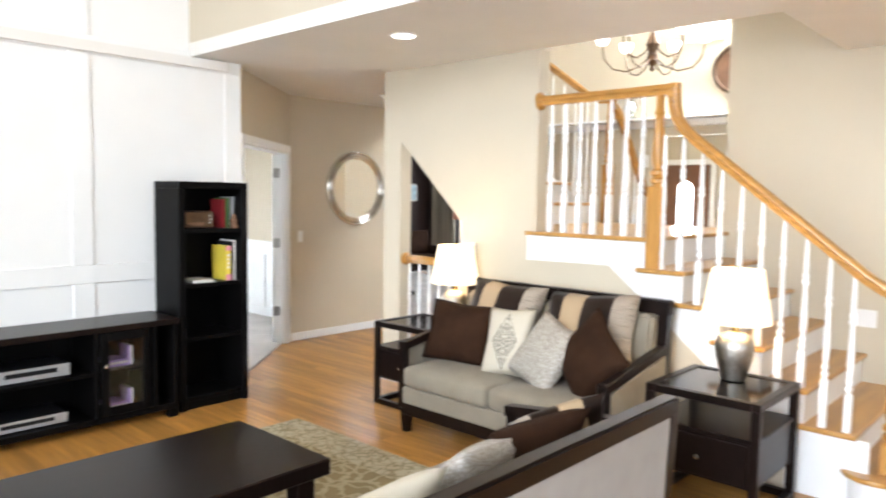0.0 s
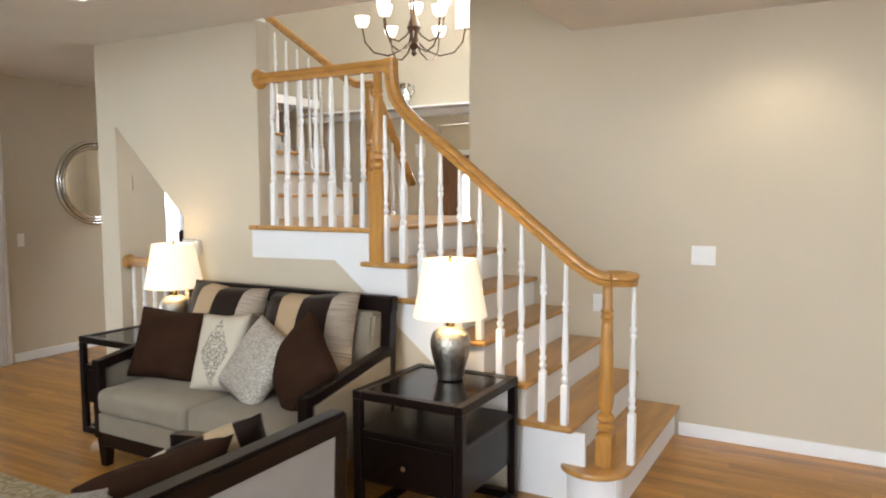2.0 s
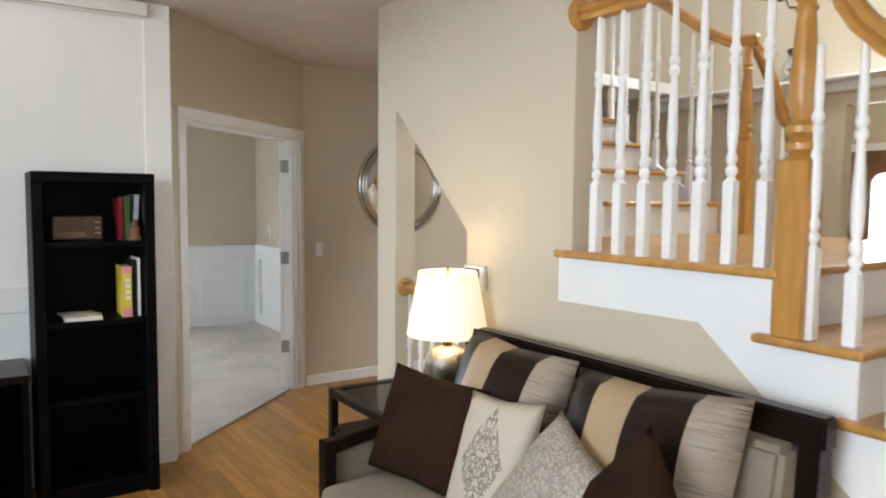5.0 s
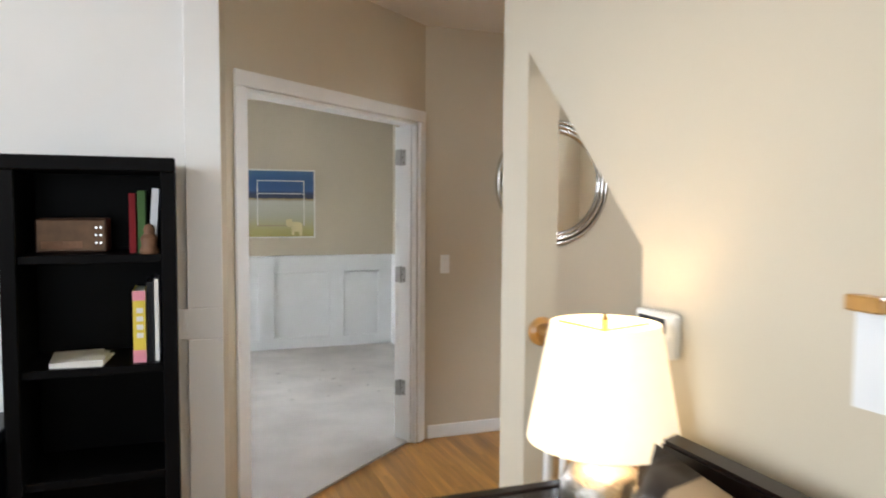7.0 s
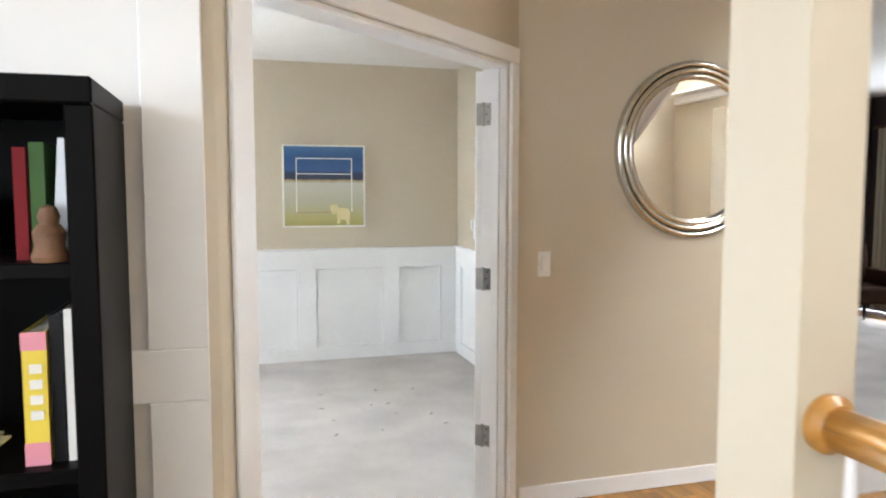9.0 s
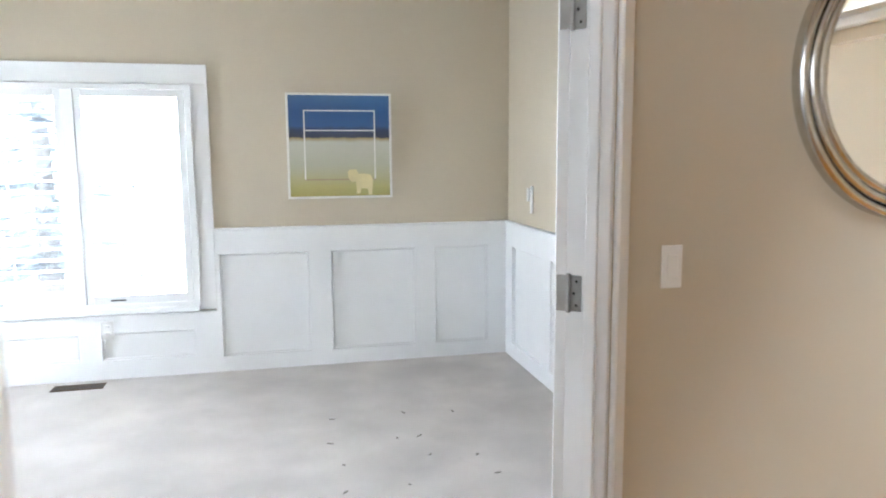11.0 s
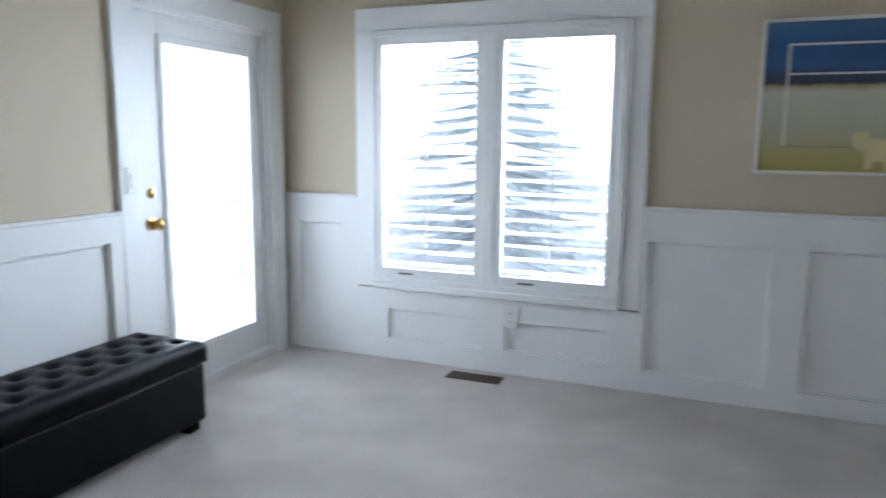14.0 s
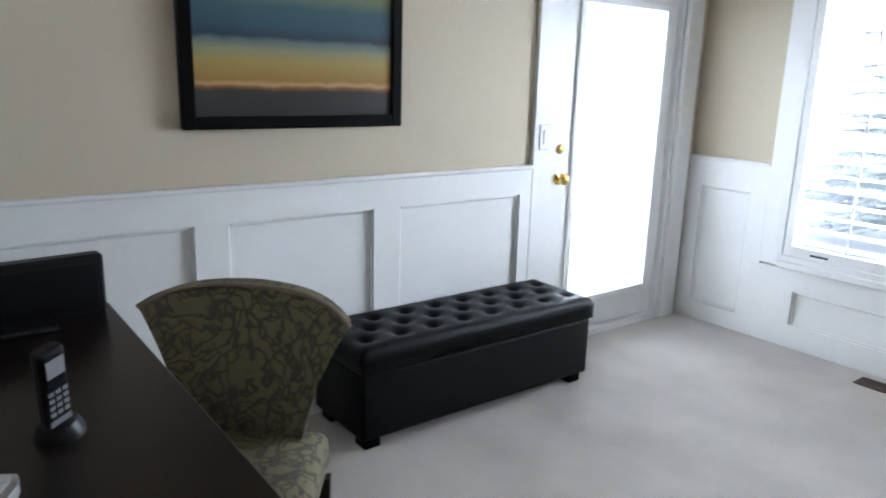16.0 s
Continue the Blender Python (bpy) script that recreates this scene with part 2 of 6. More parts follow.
bm = bmesh.new()
prism(bm, [(3.33, 0), (4.03, 0), (4.03, 1.39), (4.70, 2.025), (4.70, CEILZ), (3.33, CEILZ)], "x", XL, XL + 0.12)
solid("wall_loveseat", bm, BEIGE, "beige painted wall behind the loveseat with a sloping cut under the stairs", "wall")
boxes("wall_column", BEIGE, [(XL, XL + 0.122, 4.70, 4.90, 0, CEILZ)], "beige painted wall end beside the stair opening", "wall")
boxes("wall_mirror", BEIGE, [(3.60, 5.34, YM, YM + 0.12, 0, CEILZ)], "beige painted hall wall with the round mirror", "wall")
boxes("wall_stair", BEIGE, [(XS, XS + 0.12, -3.4, 2.52, 0, CEILZ), (XS, XS + 0.12, 1.75, 2.52, CEILZ, HIGH)], "beige painted wall beside the stairs", "wall")
boxes("wall_south", BEIGE, [(-4.0, -1.2, -3.4, -3.25, 0, HIGH), (2.4, XS, -3.4, -3.25, 0, HIGH), (-1.2, 2.4, -3.4, -3.25, 0, 0.6), (-1.2, 2.4, -3.4, -3.25, 3.0, HIGH)], "beige wall with a wide window opening", "wall")
boxes("wall_west", BEIGE, [(-4.0, -3.88, -3.25, -0.9, 0, HIGH), (-4.0, -3.88, 2.9, YP, 0, HIGH), (-4.0, -3.88, -0.9, 2.9, 0, 0.4), (-4.0, -3.88, -0.9, 2.9, 4.0, HIGH)], "beige wall with a tall window opening", "wall")
boxes("wall_panelled", CREAM, [(-4.0, 2.325, YP, YP + 0.12, 0, HIGH)], "cream white panelled television wall two storeys high", "wall")
bm = bmesh.new()
prism(bm, [(2.325, YP), (2.35, 5.627), (2.325, 5.68)], "z", 0, HIGH)
solid("wall_return", bm, BEIGE, "narrow beige return beside the panelled wall", "wall")
boxes("wall_header", BEIGE, [(XH, XH + 0.12, -3.25, YP, CEILZ + 0.1, HIGH)], "beige wall above the edge of the low ceiling", "wall")
boxes("ceiling_low", CEIL, [(XH, XL, -3.25, 6.82, CEILZ, CEILZ + 0.1), (XL, XS, -3.25, 1.75, CEILZ, CEILZ + 0.1), (XL, 4.19, 4.9, 6.82, CEILZ, CEILZ + 0.1), (4.19, 5.34, 5.98, 6.82, CEILZ, CEILZ + 0.1)], "flat off-white painted ceiling over the hall", "ceiling")
boxes("ceiling_high", CEIL, [(-4.0, 9.9, -3.4, 5.6, HIGH, HIGH + 0.1), (XL, 9.9, 5.6, 11.0, HIGH, HIGH + 0.1)], "high off-white ceiling over the two storeys", "ceiling")
boxes("ceiling_sitting_room", CEIL, [(5.34, 10.02, 6.0, 11.0, CEILZ, CEILZ + 0.1)], "white ceiling of the sitting room", "ceiling")

# foyer
boxes("wall_foyer", BEIGE, [(7.2, 7.32, 2.4, 3.2, 0, HIGH), (7.2, 7.32, 4.29, 7.0, 0, HIGH), (7.2, 7.32, 3.2, 4.29, 2.32, HIGH)], "beige two-storey foyer wall with a cased opening", "wall")
boxes("wall_foyer_side", BEIGE, [(XS + 0.12, 7.2, 2.4, 2.52, 0, HIGH)], "beige foyer wall", "wall")
boxes("wall_upper", CREAM, [(XL, XL + 0.12, 3.33, 6.8, CEILZ + 0.1, HIGH), (XL + 0.12, 7.2, 6.9, 7.0, CEILZ + 0.1, HIGH)], "pale wall of the upper hall", "wall")
boxes("wall_beyond_foyer", BEIGE, [(9.0, 9.12, 2.4, 6.0, 0, HIGH), (7.32, 9.0, 2.4, 2.5, 0, HIGH), (7.32, 9.9, 5.9, 6.0, 0, HIGH)], "beige wall of the room beyond the foyer", "wall")
# sitting room
boxes("wall_sitting_room", BROWNWALL, [(5.22, 8.10, 10.72, 10.84, 0, CEILZ), (9.03, 10.02, 10.72, 10.84, 0, CEILZ), (8.10, 9.03, 10.72, 10.84, 0, 0.5), (8.10, 9.03, 10.72, 10.84, 2.04, CEILZ), (9.9, 10.02, 6.0, 8.2, 0, CEILZ), (9.9, 10.02, 9.9, 10.72, 0, CEILZ), (9.9, 10.02, 8.2, 9.9, 0, 0.5), (9.9, 10.02, 8.2, 9.9, 2.2, CEILZ), (5.22, 5.335, 6.82, 10.72, 0, CEILZ)], "dark brown painted sitting room wall", "wall")

# ---- structure: office ----
bm = bmesh.new()
DOOR0, DOOR1, DOORH = 0.175, 1.625, 2.00
for r in ((0, DOOR0, -0.0, 0.12, 0, OCEIL), (DOOR1, SLEN, 0.0, 0.12, 0, OCEIL), (DOOR0, DOOR1, 0.0, 0.12, DOORH, OCEIL), (0, SLEN, 0.0, 0.12, OCEIL, CEILZ)):
    box(bm, *r, m=DM)
solid("wall_slanting", bm, BEIGE, "slanting beige wall with the double door opening", "wall")
WX0, WX1, WZ0, WZ1 = 0.76, 2.16, 0.47, 1.88
boxes("wall_window", BEIGE, [(OX0 - 0.12, WX0, OY1, OY1 + 0.14, 0, OCEIL), (WX1, OX1 + 0.12, OY1, OY1 + 0.14, 0, OCEIL), (WX0, WX1, OY1, OY1 + 0.14, 0, WZ0), (WX0, WX1, OY1, OY1 + 0.14, WZ1, OCEIL)], "beige office wall with the shuttered window", "wall")
GY0, GY1, GZ1 = 8.62, 9.60, 1.88
boxes("wall_office_west", BEIGE, [(OX0 - 0.14, OX0, YP + 0.12, GY0, 0, OCEIL), (OX0 - 0.14, OX0, GY1, OY1, 0, OCEIL), (OX0 - 0.14, OX0, GY0, GY1, GZ1, OCEIL)], "beige office wall with the glazed garden door", "wall")
boxes("wall_office_east", BEIGE, [(OX1, OX1 + 0.12, YM + 0.12, OY1, 0, OCEIL)], "beige office wall", "wall")
bm = bmesh.new()
prism(bm, [(OX0 - 0.14, OY0 - 0.1), (2.2, OY0 - 0.1), (DA.x - 0.02, DA.y + 0.1), (DB.x - 0.05, DB.y + 0.1), (OX1 + 0.1, YM + 0.1), (OX1 + 0.1, OY1 + 0.1), (OX0 - 0.14, OY1 + 0.1)], "z", OCEIL, OCEIL + 0.07)
solid("ceiling_office", bm, CEIL, "flat white office ceiling", "ceiling")

# carpets
bm = bmesh.new()
prism(bm, [(OX0, OY0), (2.16, OY0), (DA.x + DDIR.x * 0.02 - 0.01, DA.y + 0.03), (DB.x - 0.06, DB.y + 0.02), (DB.x, YM + 0.12), (OX1, YM + 0.12), (OX1, OY1), (OX0, OY1)], "z", 0.0, 0.012)
solid("carpet_office", bm, CARPET, "pale grey-beige cut pile carpet of the office", "carpet")
bm = bmesh.new()
prism(bm, [(5.22, 6.35), (9.3, 6.35), (9.3, 10.72), (5.22, 10.72)], "z", 0.0, 0.012)
solid("carpet_sitting_room", bm, CARPET, "pale carpet of the sitting room", "carpet")


# ---- doors and trim ----
def casing(name, m, w0, w1, h, label, width=0.07, thick=0.018, back=0.0):
    """Three boards round an opening in a wall whose face is y = 0 and whose room lies at negative y."""
    t = thing(name, m, label, "door casing", kind="structure")
    box_part("side_board", WHITE, t, w0 - width, w0, -thick, back, 0, h, bevel=0.005)
    box_part("side_board", WHITE, t, w1, w1 + width, -thick, back, 0, h, bevel=0.005)
    box_part("head_board", WHITE, t, w0 - width, w1 + width, -thick - 0.002, back, h, h + width, bevel=0.005)
    return t


c = casing("door_casing", DM, DOOR0, DOOR1, DOORH, "white moulded casing round the double door opening")
box_part("jamb", WHITE, c, DOOR0, DOOR0 + 0.02, 0.0, 0.12, 0, DOORH, bevel=0.002)
box_part("jamb", WHITE, c, DOOR1 - 0.02, DOOR1, 0.0, 0.12, 0, DOORH, bevel=0.002)
box_part("head_jamb", WHITE, c, DOOR0, DOOR1, 0.0, 0.12, DOORH - 0.02, DOORH, bevel=0.002)
box_part("stop", WHITE, c, DOOR1 - 0.034, DOOR1 - 0.02, 0.03, 0.06, 0, DOORH - 0.02, bevel=0.002)


def door_leaf(name, hinge_s, angle, label, sign):
    """One leaf of the double door; local x runs from the hinge to the free edge."""
    p = slant(hinge_s, 0.135, 0.015)
    t = thing(name, Matrix.Translation(p) @ Matrix.Rotation(angle, 4, 'Z'), label, "door", kind="structure")
    w, h, d = 0.68, 1.96, 0.035
    box_part("leaf", WHITE, t, 0.004, w, -d / 2, d / 2, 0, h, bevel=0.003)
    for z0, z1 in ((0.2, 0.86), (1.0, 1.82)):
        for side in (-1, 1):
            y = side * d / 2
            box_part("raised_panel", WHITE, t, 0.13, w - 0.13, min(y, y + side * 0.008), max(y, y + side * 0.008), z0, z1, bevel=0.006)
    for side in (-1, 1) if sign > 0 else ():
        bm = bmesh.new()
        sweep(bm, [(w - 0.06, side * d / 2, 0.95), (w - 0.06, side * (d / 2 + 0.05), 0.95), (w - 0.075, side * (d / 2 + 0.055), 0.95), (w - 0.17, side * (d / 2 + 0.055), 0.95)], circle(0.009, 8))
        part("lever", bm, NICKEL, t, "satin nickel lever handle", True)
    return t


BASE = math.atan2(DDIR.y, DDIR.x)
left_leaf = door_leaf("door_left_leaf", DOOR0 + 0.022, BASE + radians(109), "white panelled door leaf standing open into the office", 1)
right_leaf = door_leaf("door_right_leaf", DOOR1 - 0.022, BASE + radians(13), "white panelled door leaf folded back into the office", -1)


def hinge(z):
    t = thing("door_hinge", Matrix.Translation(slant(DOOR1 - 0.0225, 0.085, z)) @ Matrix.Rotation(BASE, 4, 'Z'), "satin nickel butt hinge screwed to the white jamb", "hinge", "hinges of the double door")
    box_part("jamb_plate", NICKEL, t, -0.003, 0.0, -0.012, 0.022, -0.048, 0.048, bevel=0.001)
    box_part("leaf_plate", NICKEL, t, -0.0045, -0.0015, 0.026, 0.056, -0.048, 0.048, bevel=0.001, m=Matrix.Rotation(radians(14), 4, 'Z'))
    bm = bmesh.new()
    lathe(bm, [(0.0065, -0.052), (0.0065, 0.052)], 8, Matrix.Translation((-0.006, 0.024, 0)))
    part("pin", bm, NICKEL, t, smooth=True)
    for zz in (-0.032, 0.0, 0.032):
        bm = bmesh.new()
        lathe(bm, [(0.004, 0), (0.003, 0.002)], 8, Matrix.Translation((-0.003, 0.002 + 0.008 * (zz == 0), zz)) @ Matrix.Rotation(radians(-90), 4, 'Y'))
        part("screw", bm, BLACKPL, t)


for z in (0.345, 1.06, 1.785):
    hinge(z)


def baseboard(name, x0, x1, y0, y1, label="white painted baseboard"):
    bm = bmesh.new()
    box(bm, x0, x1, y0, y1, 0, 0.085, bevel=0.004)
    return solid(name, bm, WHITE, label, "baseboard")


baseboard("baseboard_mirror_wall", 3.62, 5.22, YM - 0.014, YM)
baseboard("baseboard_stair_wall", XS - 0.014, XS, -3.25, 1.02)
baseboard("baseboard_loveseat_wall", XL - 0.014, XL, 3.33, 4.03)
baseboard("baseboard_column", XL - 0.014, XL, 4.69, 4.93)
baseboard("baseboard_column_end", XL - 0.014, XL + 0.25, 4.92, 4.934)
baseboard("baseboard_mirror_wall_end", 5.22, 5.234, YM - 0.014, YM + 0.12)


# ---- stairs ----
def tread_front(k):
    return 1.04 + RUN * (k - 1)


FR = [None] + [tread_front(k) for k in range(1, 7)] + [2.47]
stairs = thing("lower_stairs", Matrix.Identity(4), "lower flight of oak treads with white risers", "stairs", kind="structure")
SX0 = 3.265
for k in range(2, 7):
    box_part("tread", TREAD, stairs, SX0, XS, FR[k], FR[k + 1] + 0.075, k * RISE - 0.028, k * RISE, bevel=0.01, segs=2)
for k in range(1, 8):
    box_part("riser", WHITE, stairs, XL + 0.001, XS, FR[k] + 0.025, FR[k] + 0.045, (k - 1) * RISE, k * RISE - 0.028, bevel=0)
# rounded starting step
def bull(r, back):
    cx, cy = 3.38, 1.19
    o = [(XS, FR[1] + 0.15 - r), (cx, cy - r)]
    o += [(cx - r * math.sin(math.pi * i / 14), cy - r * math.cos(math.pi * i / 14)) for i in range(1, 14)]
    o += [(cx, cy + r), (cx + 0.02, back), (XS, back)]
    return o
bm = bmesh.new()
prism(bm, bull(0.145, 1.36), "z", 0, RISE - 0.028)
part("starting_step_body", bm, WHITE, stairs, "white rounded starting step", True)
bm = bmesh.new()
prism(bm, bull(0.175, 1.36), "z", RISE - 0.028, RISE)
bmesh.ops.bevel(bm, geom=[e for e in bm.edges if abs(e.verts[0].co.z - e.verts[1].co.z) < 1e-6], offset=0.009, segments=2, profile=0.5, affect='EDGES')
part("starting_tread", bm, TREAD, stairs, "rounded oak starting tread")
# wall under the flight and the white stringer board
def stepped(inset):
    o = []
    for k in range(2, 8):
        o += [(FR[k] + 0.03, (k - 1) * RISE - 0.028 if k > 2 else 0.0), (FR[k] + 0.03, k * RISE - 0.028)]
    return o
bm = bmesh.new()
prism(bm, [(1.30, 0.0)] + [(FR[2] + 0.03, 0.0)] + stepped(0)[1:] + [(3.33, LAND - 0.028), (3.33, 0)], "x", XL, XL + 0.09)
part("underside_wall", bm, BEIGE, stairs, "beige wall under the stairs")
bm = bmesh.new()
prism(bm, [(1.22, 0.0), (1.22, 2 * RISE - 0.028)] + stepped(0)[2:] + [(3.40, LAND - 0.028), (3.40, 1.14), (2.747, 1.15), (1.62, 0.235), (1.62, 0.0)], "x", XL - 0.002, XL + 0.018)
part("stringer", bm, WHITE, stairs, "white stringer board with a stepped top")
# landing
landing = thing("stair_landing", Matrix.Identity(4), "oak landing between the two flights", "landing", kind="structure")
box_part("landing_floor", TREAD, landing, SX0, 5.36, FR[7], 3.325, LAND - 0.028, LAND, bevel=0.01, segs=2)
box_part("landing_floor", TREAD, landing, XL + 0.121, 5.36, 3.325, 4.04, LAND - 0.028, LAND, bevel=0.0)
box_part("nosing_return", TREAD, landing, SX0, XL, 3.327, 3.40, LAND - 0.028, LAND, bevel=0.004)
box_part("landing_body", WHITE, landing, XL + 0.1, 5.33, FR[7] + 0.06, 4.0, LAND - 0.25, LAND - 0.03, bevel=0)
# upper flight
upper = thing("upper_stairs", Matrix.Identity(4), "upper flight of oak treads with white risers", "stairs", kind="structure")
UX0, UX1, UY = 4.20, 5.20, 4.02
for k in range(1, 8):
    y = UY + 0.28 * (k - 1)
    ux = UX0
    box_part("tread", TREAD, upper, ux, UX1 + 0.03, y - 0.03, y + 0.285, LAND + k * RISE - 0.028, LAND + k * RISE, bevel=0.008)
    box_part("riser", WHITE, upper, ux, UX1, y, y + 0.018, LAND + (k - 1) * RISE, LAND + k * RISE - 0.028, bevel=0)
bm = bmesh.new()
prism(bm, [(UY, LAND - 0.2), (UY, LAND), (UY + 0.1, LAND + RISE)] + [(UY + 0.27 * 7, LAND + 7.3 * RISE), (UY + 0.27 * 7, LAND + 5.6 * RISE)], "x", UX1 - 0.03, UX1 - 0.002)
part("stringer", bm, WHITE, upper, "white stringer board")
bm = bmesh.new()
prism(bm, [(UY - 0.02, LAND - 0.06), (UY - 0.02, LAND - 0.03), (UY + 0.28 * 7, LAND + 6.8 * RISE), (UY + 0.28 * 7, LAND + 6.6 * RISE)], "x", UX0, UX1 - 0.03)
part("soffit", bm, BEIGE, upper, "beige sloping underside")


# balusters
def baluster_mesh(h, base):
    bm = bmesh.new()
    s = 0.0185
    box(bm, -s, s, -s, s, 0, base, bevel=0.003)
    body = h - base
    top = base + body * 0.62
    prof = [(0.0185, base), (0.011, base + 0.012), (0.019, base + 0.024), (0.019, base + 0.036), (0.011, base + 0.048), (0.018, base + 0.062), (0.018, base + 0.074), (0.0115, base + 0.088), (0.0165, base + 0.12), (0.0185, base + 0.17),
            (0.0155, base + 0.25), (0.0115, top - 0.055), (0.0105, top - 0.035), (0.0175, top - 0.022), (0.0175, top - 0.010), (0.0115, top), (0.0175, top + 0.012), (0.0175, top + 0.022), (0.011, top + 0.036), (0.0135, top + 0.07), (0.0095, h)]
    lathe(bm, prof, 10)
    return bm


def baluster(parent, x, y, z0, z1, base, cache={}):
    key = (round(z1 - z0, 2), round(base, 2))
    if key not in cache:
        cache[key] = mesh_of("baluster", baluster_mesh(key[0], key[1]), WHITE, True)
    o = new("baluster", cache[key])
    o.parent = parent
    o.location = (x, y, z0)
    return o


RAILSEC = [(-0.024, -0.032), (0.024, -0.032), (0.027, -0.012), (0.022, -0.006), (0.034, 0.004), (0.034, 0.016), (0.024, 0.029), (0.0, 0.034), (-0.024, 0.029), (-0.034, 0.016), (-0.034, 0.004), (-0.022, -0.006), (-0.027, -0.012)]
BX = 3.315
rail = thing("stair_railing", Matrix.Identity(4), "honey oak handrail with white turned balusters on the lower flight", "railing")
LEVEL = 2.245
SL = RISE / RUN


def rail_z(y):
    return 1.144 + (y - 1.21) * 0.797


pts = [(BX, 1.10, 1.128), (BX, 1.15, 1.130), (BX, 1.20, 1.150)] + [(BX, y, rail_z(y)) for y in (1.28, 1.5, 1.7, 1.9, 2.1, 2.22)]
zt = rail_z(2.22)
pts += [(BX, 2.285, zt + 0.065), (BX, 2.325, zt + 0.125), (BX, 2.345, zt + 0.2), (BX, 2.352, zt + 0.30)]
bm = bmesh.new()
sweep(bm, pts, RAILSEC, up=(0, -0.4, 1))
part("sloping_rail", bm, OAK, rail, "honey oak sloping handrail with a gooseneck", True)
bm = bmesh.new()
box(bm, BX - 0.031, BX + 0.031, 2.32, 2.385, zt + 0.24, LEVEL + 0.036, bevel=0.008, segs=2)
part("gooseneck_cap", bm, OAK, rail)
bm = bmesh.new()
sweep(bm, [(BX, 2.35, LEVEL), (BX, 2.6, LEVEL), (BX, 3.0, LEVEL), (BX, 3.32, LEVEL)], RAILSEC)
part("level_rail", bm, OAK, rail, smooth=True)
bm = bmesh.new()
lathe(bm, [(0.062, 0), (0.062, 0.014), (0.05, 0.022), (0.044, 0.028)], 20, Matrix.Translation((BX, 3.33, LEVEL)) @ Matrix.Rotation(radians(90), 4, 'X'))
part("rosette", bm, OAK, rail, "round oak wall rosette", True)
bm = bmesh.new()
volute = [(BX + 0.072 * (1 - 0.018 * i) * (1 - math.cos(2 * math.pi * i / 18)) , 1.10 - 0.085 * (1 - 0.018 * i) * math.sin(2 * math.pi * i / 18), 1.128) for i in range(0, 19)]
sweep(bm, volute, RAILSEC)
part("volute", bm, OAK, rail, "oak volute at the foot of the handrail", True)
for i in range(7):
    baluster(rail, BX, 2.545 + 0.113 * i, LAND, LEVEL - 0.02, 0.26)
for k in range(2, 7):
    for j in (0.055, 0.055 + RUN / 2):
        y = FR[k] + j
        baluster(rail, BX, y, k * RISE, rail_z(y) - 0.02 if y < 2.2 else zt + 0.02, 0.20 + 0.06 * (j > 0.1))
baluster(rail, 3.445, 1.03, RISE, 1.10, 0.26)


def newel_profile(z0, sq, z1):
    return [(0.044, sq), (0.027, sq + 0.012), (0.043, sq + 0.026), (0.043, sq + 0.044), (0.027, sq + 0.058), (0.043, sq + 0.074), (0.043, sq + 0.092), (0.027, sq + 0.108), (0.037, sq + 0.15), (0.039, sq + 0.19),
            (0.027, z1 - 0.20), (0.024, z1 - 0.18), (0.032, z1 - 0.165), (0.024, z1 - 0.15), (0.032, z1 - 0.135), (0.024, z1 - 0.12), (0.024, z1)]


bm = bmesh.new()
box(bm, 3.375 - 0.042, 3.375 + 0.042, 1.14 - 0.042, 1.14 + 0.042, RISE, RISE + 0.16, bevel=0.005)
lathe(bm, newel_profile(0, RISE + 0.16, 1.10), 16, Matrix.Translation((3.375, 1.14, 0)))
part("starting_newel", bm, OAKV, rail, "turned oak starting newel", True)
bm = bmesh.new()
box(bm, BX - 0.045, BX + 0.045, 2.44 - 0.045, 2.44 + 0.045, 6 * RISE, 1.66, bevel=0.005)
lathe(bm, newel_profile(0, 1.66, LEVEL), 16, Matrix.Translation((BX, 2.44, 0)))
part("landing_newel", bm, OAKV, rail, "turned oak landing newel", True)

rail2 = thing("upper_stair_railing", Matrix.Identity(4), "honey oak handrail with white balusters on the upper flight", "railing")
NX, NY, NZ = 5.30, 3.92, 2.50
bm = bmesh.new()
box(bm, NX - 0.045, NX + 0.045, NY - 0.045, NY + 0.045, LAND, 1.9, bevel=0.005)
lathe(bm, newel_profile(0, 1.9, NZ), 16, Matrix.Translation((NX, NY, 0)))
part("newel", bm, OAKV, rail2, "turned oak newel", True)
bm = bmesh.new()
sweep(bm, [(NX, NY - 0.06, NZ + 0.01), (NX, NY + 0.12, NZ + 0.02), (NX, NY + 0.25, NZ + 0.09)] + [(NX, NY + 0.25 + 0.5 * i, NZ + 0.09 + 0.355 * i) for i in range(1, 5)], RAILSEC)
part("sloping_rail", bm, OAK, rail2, smooth="all")
for i in range(14):
    y = UY + 0.07 + 0.135 * i
    zt2 = NZ + 0.06 + (y - NY - 0.25) * 0.69
    baluster(rail2, NX - 0.12, y, LAND + (int((y - UY + 0.03) / 0.28) + 1) * RISE, zt2 - 0.01, 0.22)
bm = bmesh.new()
sweep(bm, [(NX + 0.03, NY, NZ), (NX + 0.12, NY - 0.02, NZ - 0.08), (NX + 0.25, NY - 0.05, NZ - 0.32), (NX + 0.42, NY - 0.08, NZ - 0.62), (NX + 0.60, NY - 0.10, NZ - 0.88)], RAILSEC)
part("descending_rail", bm, OAK, rail2, "oak rail curving down to the foyer", "all")
for i in range(4):
    baluster(rail2, NX + 0.2 + 0.12 * i, NY - 0.05, LAND - 0.2 * i, NZ - 0.30 - 0.19 * i, 0.22)

